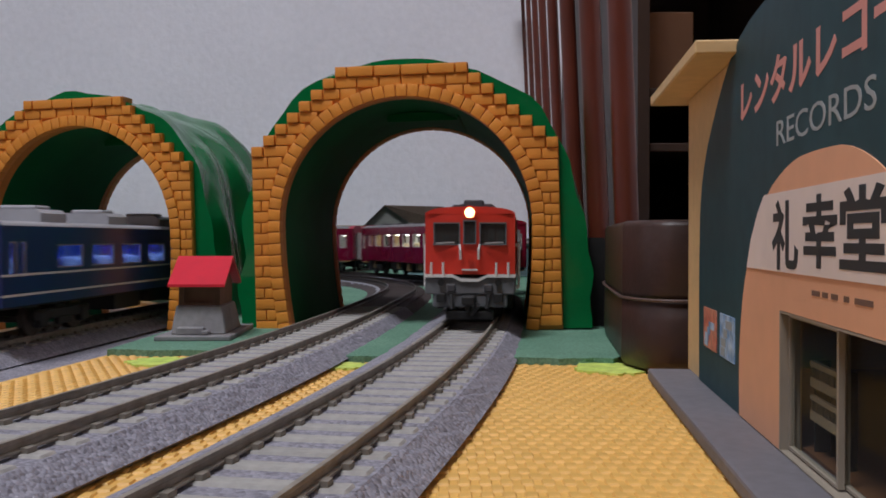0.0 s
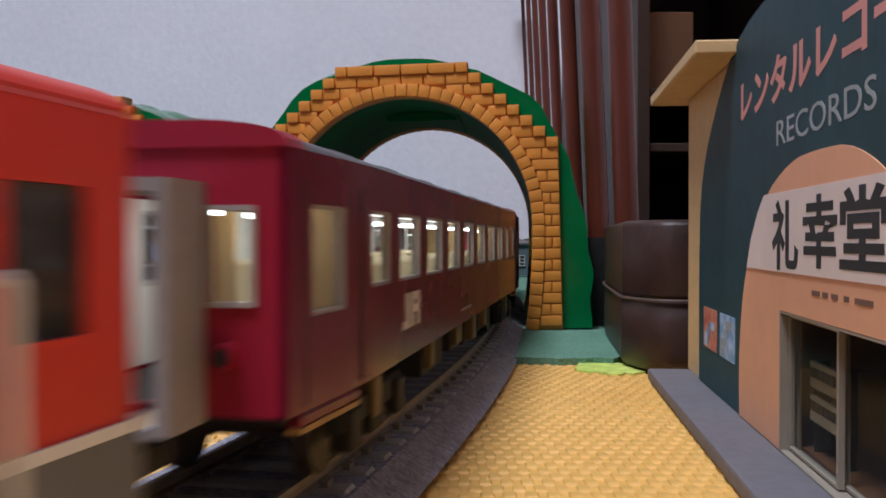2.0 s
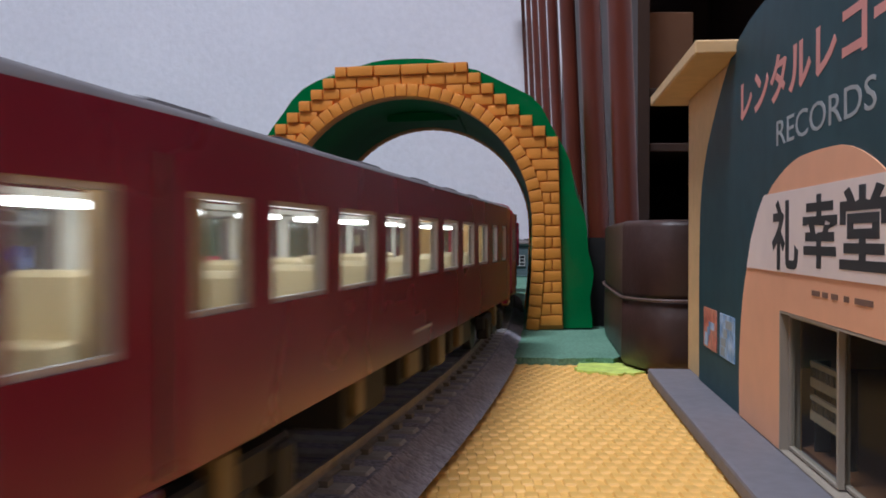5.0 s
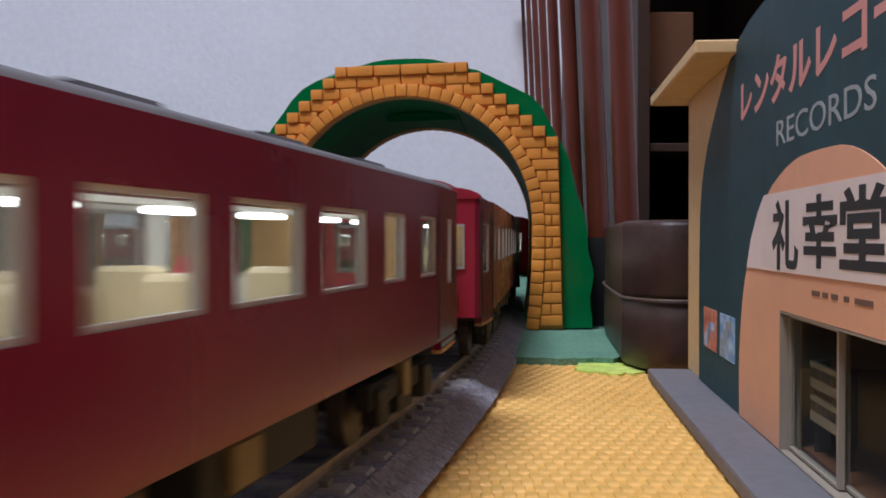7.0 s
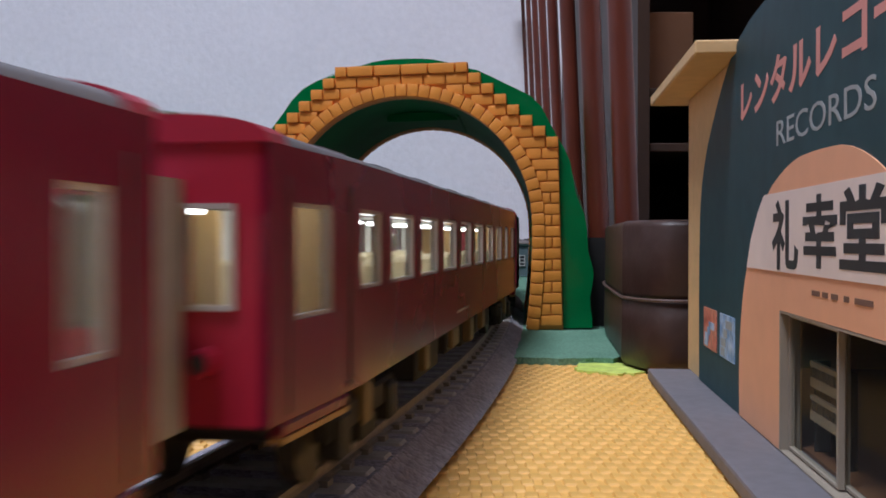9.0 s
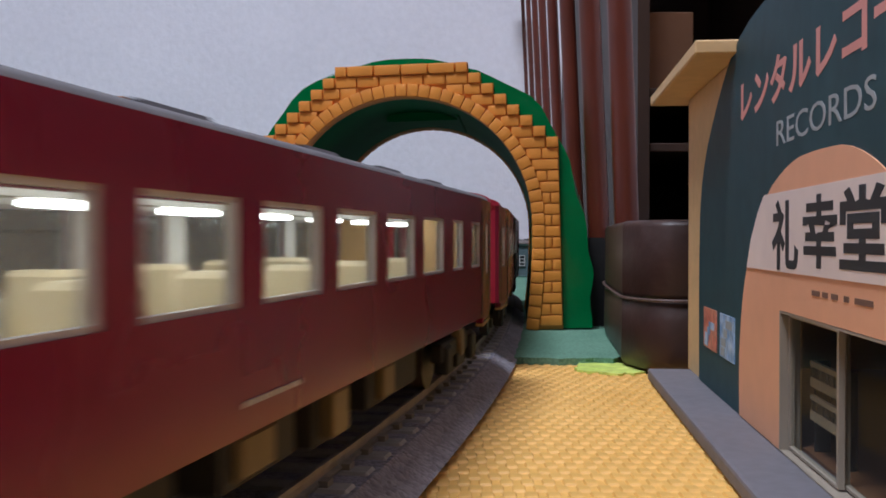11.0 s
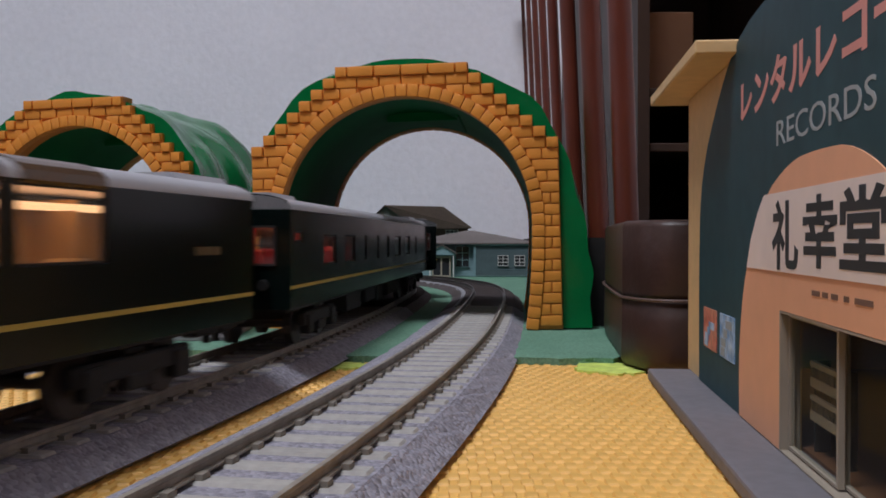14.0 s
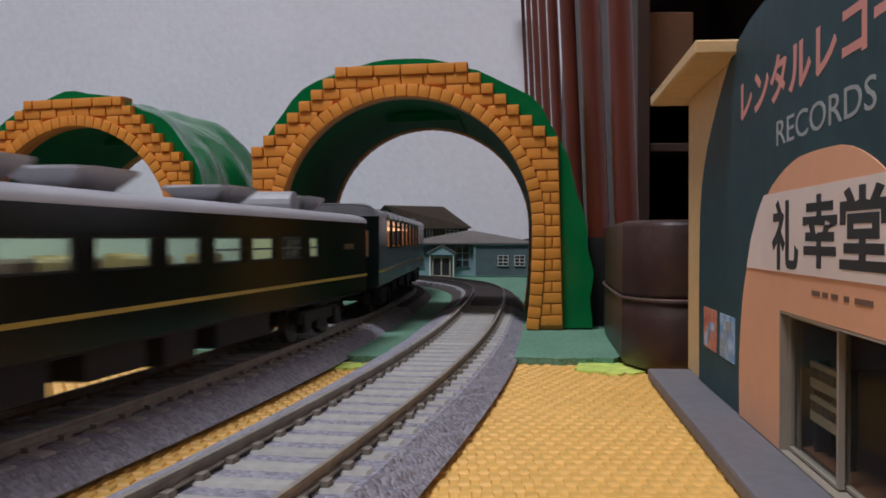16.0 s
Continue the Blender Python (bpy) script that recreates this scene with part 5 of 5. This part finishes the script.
def teal_house():
    ob = thing("teal_house", "low teal weatherboard model house with grey hip roof and porch", "model house", at=pose(0, 0, 0.0016))
    bm = bmesh.new()
    box(bm, 0.0285, 0.0830, 0.8420, 0.95, 0.0, 0.0300)
    part("wall", bm, "house_teal", ob, "teal weatherboard wall, boards coloured as in shade")
    # right wall's shade is put into the colour of its boards
    boards(ob, 0.0286, 0.0829, 0.8420, 0.001, 0.0290, "house_teal_shaded")
    bm = bmesh.new()
    box(bm, -0.0350, 0.0280, 0.8475, 0.95, 0.0, 0.0300)
    part("wall", bm, "house_teal", ob, "teal weatherboard front wall")
    boards(ob, -0.0348, 0.0278, 0.8475, 0.001, 0.0290, "house_teal")
    bm = bmesh.new()
    box(bm, 0.0272, 0.0290, 0.8408, 0.8418, 0.0, 0.0300)
    part("corner_board", bm, "house_teal", ob)
    part("roof", hip_roof(-0.035, 0.0830, 0.8420, 0.95, 0.0302, (0.022, 0.028, 0.885, 0.0415)), "house_roof", ob, "grey tiled hip roof")
    window_grid(ob, 0.0485, 0.0578, 0.0098, 0.0192, 0.8412, 2, 3)
    window_grid(ob, 0.0632, 0.0725, 0.0098, 0.0192, 0.8412, 2, 3)
    window_grid(ob, 0.0110, 0.0235, 0.0085, 0.0275, 0.8467, 2, 3, "house_teal")
    window_grid(ob, -0.0330, -0.0170, 0.0085, 0.0275, 0.8467, 3, 2, "house_teal")
    bm = bmesh.new()
    box(bm, 0.0825, 0.0838, 0.8410, 0.8420, -0.0005, 0.0290)
    part("downpipe", bm, "white", ob, "white corner post")
    # porch
    bm = bmesh.new()
    side_with_openings(bm, 0.8405, 0.8412, -0.0100, 0.0070, 0.0, 0.0185, [(-0.0085, -0.0022, 0.0015, 0.0168), (-0.0008, 0.0055, 0.0015, 0.0168)], across=True)
    part("porch_frame", bm, "frame_tan", ob, "pale porch door frame")
    bm = bmesh.new()
    box(bm, -0.0085, 0.0055, 0.8414, 0.8420, 0.0015, 0.0168)
    part("porch_glass", bm, "window_dark", ob)
    for x in (-0.0115, 0.0092):
        bm = bmesh.new()
        rod(bm, (x, 0.8380, 0.0), (x, 0.8380, 0.0205), 0.0006, n=8)
        part("porch_post", bm, "white", ob)
    bm = bmesh.new()
    prism(bm, [(-0.0135, 0.0205), (-0.001, 0.0278), (0.0115, 0.0205), (0.0115, 0.0195), (-0.0135, 0.0195)], 1, 0.8370, 0.8474)
    part("porch_gable", bm, "house_teal", ob)
    for a, b in (((-0.0145, 0.0203), (-0.001, 0.0280)), ((0.0125, 0.0203), (-0.001, 0.0280))):
        bm = bmesh.new()
        prism(bm, [a, b, (b[0], b[1] + 0.0010), (a[0], a[1] + 0.0010)], 1, 0.8355, 0.8474)
        part("porch_roof", bm, "house_roof", ob)
    return ob


def brown_house():
    ob = thing("brown_house", "two-storey model house with brown gable roof and grey boarded gable", "model house", at=pose(0, 0, 0.0016))
    bm = bmesh.new()
    box(bm, -0.0880, 0.0290, 1.10, 1.20, 0.0, 0.0465)
    part("wall", bm, "house_brown", ob, "dark brown boarded wall")
    bm = bmesh.new()
    prism(bm, [(-0.0905, 0.0462), (-0.0655, 0.0712), (-0.0300, 0.0462)], 1, 1.0920, 1.10)
    gable = part("gable", bm, "house_grey", ob, "grey weatherboard gable")
    for k in range(9):
        z = 0.0465 + k * 0.0025
        f = (z - 0.0462) / 0.025
        x0, x1 = -0.0900 + 0.0250 * f, -0.0310 - 0.0345 * f
        bm = bmesh.new()
        prism(bm, [(1.0920, z), (1.0912, z), (1.0920, z + 0.0025)], 0, x0, x1)
        part("weatherboard", bm, "house_grey", gable)
    bm = bmesh.new()
    v = [bm.verts.new(p) for p in ((-0.0668, 1.085, 0.0722), (0.0005, 1.115, 0.0716), (0.0335, 1.090, 0.0462), (-0.0280, 1.085, 0.0448), (-0.0668, 1.20, 0.0722), (0.0005, 1.19, 0.0716), (0.0335, 1.22, 0.0462), (-0.0945, 1.085, 0.0452), (-0.0945, 1.21, 0.0452))]
    for f in ((0, 1, 2, 3), (1, 5, 6, 2), (0, 4, 5, 1), (0, 7, 8, 4)):
        bm.faces.new([v[i] for i in f])
    bmesh.ops.solidify(bm, geom=bm.faces[:], thickness=0.0016)
    part("roof", bm, "house_roof_brown", ob, "brown hip and gable roof")
    for x0, x1 in ((-0.0190, -0.0120), (0.0030, 0.0175), (-0.0480, -0.036)):
        window_grid(ob, x0, x1, 0.0365, 0.0440, 1.0993, 3 if x1 - x0 > 0.01 else 2, 2)
    return ob


def sand_building():
    ob = thing("sand_building", "sand-coloured flat-roofed brick model building", "model building", at=pose(0, 0, 0.0016))
    bm = bmesh.new()
    box(bm, -0.155, -0.1010, 1.24, 1.32, 0.0, 0.0485)
    part("wall", bm, "sand", ob, "sand brick wall")
    bm = bmesh.new()
    box(bm, -0.157, -0.0990, 1.235, 1.325, 0.0485, 0.0512)
    part("parapet", bm, "sand", ob)
    for k in range(6):
        for r in range(3):
            bm = bmesh.new()
            x = -0.153 + 0.0086 * k + (0.0043 if r % 2 else 0)
            box(bm, x, x + 0.0070, 1.2390, 1.24, 0.0372 + 0.0036 * r, 0.0398 + 0.0036 * r)
            part("block", bm, "frame_tan", ob)
    return ob


# house_teal at 0.4 of its tone, a shaded copy for the right wall
M["house_teal_shaded"] = material("shaded_teal_board", (0.085, 0.13, 0.14), 0.7, vary=0.06, scale=300, per_object=0.05)
teal_house()
brown_house()
sand_building()


# ---------------------------------------------------------------- furniture beside the layout
def leather_box():
    """A stitched box with rounded corners."""
    ob = thing("leather_box", "dark brown stitched leather box beside the layout", "storage box")
    plan = [(0.0492, 0.262), (0.0528, 0.247), (0.0630, 0.2420), (0.20, 0.2420), (0.20, 0.362), (0.0640, 0.362), (0.0585, 0.352)]
    plan = rounded(plan + [plan[0]], 2)[:-1]
    c = Vector((0.10, 0.31))
    def ring(z, inset):
        out = []
        for x, y in plan:
            d = (c - Vector((x, y))).normalized()
            out.append((x + d.x * inset, y + d.y * inset, z))
        return out + [out[0]]
    bm = bmesh.new()
    sheet(bm, [ring(0.0, 0.0030), ring(0.0012, 0.0010), ring(0.0035, 0.0), ring(0.0185, 0.0004), ring(0.0192, 0.0012), ring(0.0195, 0.0012)])
    part("lower_side", bm, "leather", ob, smooth=60)
    bm = bmesh.new()
    rows = [ring(0.0195, 0.0012), ring(0.0198, 0.0008), ring(0.0210, 0.0004), ring(0.0385, 0.0006), ring(0.0398, 0.0014), ring(0.0403, 0.0030)]
    sheet(bm, rows)
    f = [bm.verts.new(p) for p in rows[-1][:-1]]
    bm.faces.new(f)
    part("lid", bm, "leather", ob, "brown leather lid", smooth=60)
    bm = bmesh.new()
    seam = ring(0.0193, -0.0001)
    for p, q in zip(seam, seam[1:]):
        if math.dist(p, q) > 0.0001:
            rod(bm, p, q, 0.00045, n=6)
    part("seam", bm, "seam", ob, "raised pale seam")
    return ob


M["seam"] = material("worn_seam", (0.11, 0.065, 0.055), 0.6, vary=0.2, scale=400)
leather_box()

BARS = ((0.330, 0.0640, 0.0043), (0.372, 0.0612, 0.0043), (0.515, 0.0728, 0.0042), (0.74, 0.0930, 0.0042), (1.03, 0.1185, 0.0042), (1.32, 0.1415, 0.0042), (1.73, 0.1740, 0.0042), (2.2, 0.2085, 0.0042))


def railing():
    ob = thing("wooden_railing", "tall row of round varnished red-brown wooden bars", "railing")
    for i, (d, x, r) in enumerate(BARS):
        bm = bmesh.new()
        foot = 0.0405 if i == 0 else 0.0356
        lean = 0.045 if i else 0.036
        z1 = 0.62
        n = 14
        rows = []
        for z in np.linspace(foot, z1, 10):
            xx = x - (z - 0.0353) * lean
            rows.append([(xx + r * math.cos(a), d + r * math.sin(a), z) for a in np.linspace(0, math.tau, n + 1)])
        sheet(bm, rows)
        bmesh.ops.remove_doubles(bm, verts=bm.verts[:], dist=1e-6)
        part("bar", bm, "wood_red", ob, smooth=60)
    bm = bmesh.new()
    prism(bm, [(0.0560, 0.3665), (0.30, 0.3665), (0.30, 0.42), (0.25, 2.24), (0.19, 2.24), (0.066, 0.53), (0.0535, 0.40)], 2, -0.0042, 0.0358)
    part("base_board", bm, "black", ob, "black base board")
    bm = bmesh.new()
    prism(bm, [(0.012, 0.31), (0.06, 0.31), (0.20, 2.24), (0.15, 2.24)], 2, 0.605, 0.640)
    part("top_rail", bm, "wood_red", ob)
    return ob


def dark_cabinet():
    ob = thing("open_cabinet", "dark open wooden cabinet with a shelf", "cabinet", at=pose(0, 0, 0.0358))
    bm = bmesh.new()
    box(bm, 0.0900, 0.0955, 0.440, 0.72, 0.0, 0.60)
    part("side_panel", bm, "dark_wood", ob)
    bm = bmesh.new()
    box(bm, 0.1985, 0.204, 0.440, 0.72, 0.0, 0.60)
    part("side_panel", bm, "dark_wood", ob)
    bm = bmesh.new()
    box(bm, 0.0957, 0.1983, 0.71, 0.718, 0.0, 0.60)
    part("back_panel", bm, "dark_wood", ob)
    for z in (0.040, 0.0655):
        bm = bmesh.new()
        box(bm, 0.0957, 0.1983, 0.442, 0.708, z, z + 0.004, 0.0005, 1)
        part("shelf", bm, "dark_wood", ob)
    bm = bmesh.new()
    box(bm, 0.0900, 0.204, 0.440, 0.72, 0.601, 0.610)
    part("top", bm, "dark_wood", ob)
    return ob


def board_in_cabinet():
    bm = bmesh.new()
    box(bm, 0.0960, 0.1190, 0.452, 0.458, 0.1055, 0.143, 0.0005, 1)
    tagged(part("brown_board", bm, "tan_board"), "plain brown board standing in the cabinet", "board")
    bm = bmesh.new()
    prism(bm, [(0.1200, 0.1555), (0.1475, 0.1535), (0.150, 0.20), (0.116, 0.20)], 1, 0.470, 0.4712)
    tagged(part("paper_sheet", bm, "paper"), "grey paper sheet hanging in the cabinet", "paper")


M["paper"] = material("grey_paper", (0.30, 0.29, 0.28), 0.8, vary=0.05)
railing()
dark_cabinet()
board_in_cabinet()
slab("side_partition", (0.1500, 0.425, 0.0360), (0.40, 0.436, 0.70), "wallpaper", "pale papered panel beside the cabinet", "panel", bevel=0.001)


# ---------------------------------------------------------------- the mat's woven relief
def weave():
    bm = bmesh.new()
    w, d, h = 0.00100, 0.00160, 0.00036
    lo = [(-w, -d, 0), (w, -d, 0), (w, d, 0), (-w, d, 0)]
    hi = [(-w * 0.8, -d * 0.78, h), (w * 0.8, -d * 0.78, h), (w * 0.8, d * 0.78, h), (-w * 0.8, d * 0.78, h)]
    faces = ((0, 1, 5, 4), (1, 2, 6, 5), (2, 3, 7, 6), (3, 0, 4, 7), (4, 5, 6, 7))
    v = [bm.verts.new(p) for p in lo + hi]
    for f in faces:
        bm.faces.new([v[i] for i in f])
    one = mesh_of("weave_tuft", bm, "yellow_mat")
    rnd = random.Random(8)
    vs, fs = [], []
    cells = []
    for j in range(68):
        y = 0.055 + j * 0.0035
        for i in range(-50, 28):
            x = i * 0.0031 + (0.00155 if j % 2 else 0)
            if y < 0.290 and x > -0.1025 - (0.29 - y) * 0.13 and x < 0.075:
                cells.append((x, y))
    near = sorted(cells, key=lambda c: (c[0] - 0.02) ** 2 + (c[1] - 0.16) ** 2)
    keep = set(near[:300])
    for x, y in cells:
        z = -0.0006
        if (x, y) in keep:
            piece("weave_tuft", one, MAT, pose(x, y, z, 0, rnd.uniform(-3, 3), rnd.uniform(-2, 2)))
            continue
        b = len(vs)
        k = rnd.uniform(0.85, 1.1)
        vs += [(x + p[0], y + p[1], z + p[2] * k) for p in lo + hi]
        fs += [[b + q for q in f] for f in faces]
    me = bpy.data.meshes.new("weave")
    me.from_pydata(vs, [], fs)
    me.materials.append(M["yellow_mat"])
    ob = new("weave", me)
    ob.parent = MAT
    tagged(ob, "woven relief of the mat", kind="stuff")


weave()


# ---------------------------------------------------------------- what moves
RED_T = (0.0, 0.5, 1.0, 1.5, 2.0, 2.5, 3.0, 3.5, 4.0, 6.5, 7.0, 7.5, 8.0, 8.5, 9.0, 11.5, 12.0, 12.5, 13.0, 16.0)
RED_S = (0.567, 0.4466, 0.325, 0.2096, 0.0905, 0.0038, -0.1065, -0.2073, -0.2978, -0.8095, -0.8940, -0.9955, -1.0818, -1.1785, -1.2830, -1.7630, -1.8710, -1.9595, -2.0714, -2.70)
RED_SLACK = (0.0065, 0.0015, 0.0035, 0.0055, 0.0075, 0.0005, 0.0035, 0.0035)

GREEN_T = (0.0, 13.0, 13.5, 14.0, 14.5, 15.0, 15.5, 16.0)
GREEN_SLIP = (-0.012, -0.012, -0.012, -0.008, -0.003, -0.008, -0.014, 0.0)


def motions():
    times = [k * 0.25 for k in range(65)]

    def rows(line, place, length, base=0.0, reach=0.35):
        return [(t, car_pose(line, place(t), length, base, reach)) for t in times]
    red = lambda t: float(np.interp(t, RED_T, RED_S))
    walk(LOCO, rows(outer, lambda t: red(t) - 0.2565, 0.221))
    for i, car in enumerate(RED):
        walk(car, rows(outer, lambda t: red(t) + SPACING * i + RED_SLACK[i], CAR_L))
    for i, car in enumerate(BLUE):
        walk(car, rows(third, lambda t: 0.4356 + 0.322 * i - 0.20 * t, BLUE_L, -0.0040))
    for i, car in enumerate(GREEN):
        walk(car, rows(inner, lambda t: 0.048 + 0.2067 * (t - 14.5) + 0.31 * (3 - i) + float(np.interp(t, GREEN_T, GREEN_SLIP)), GREEN_L, 0.0, 0.46))


motions()
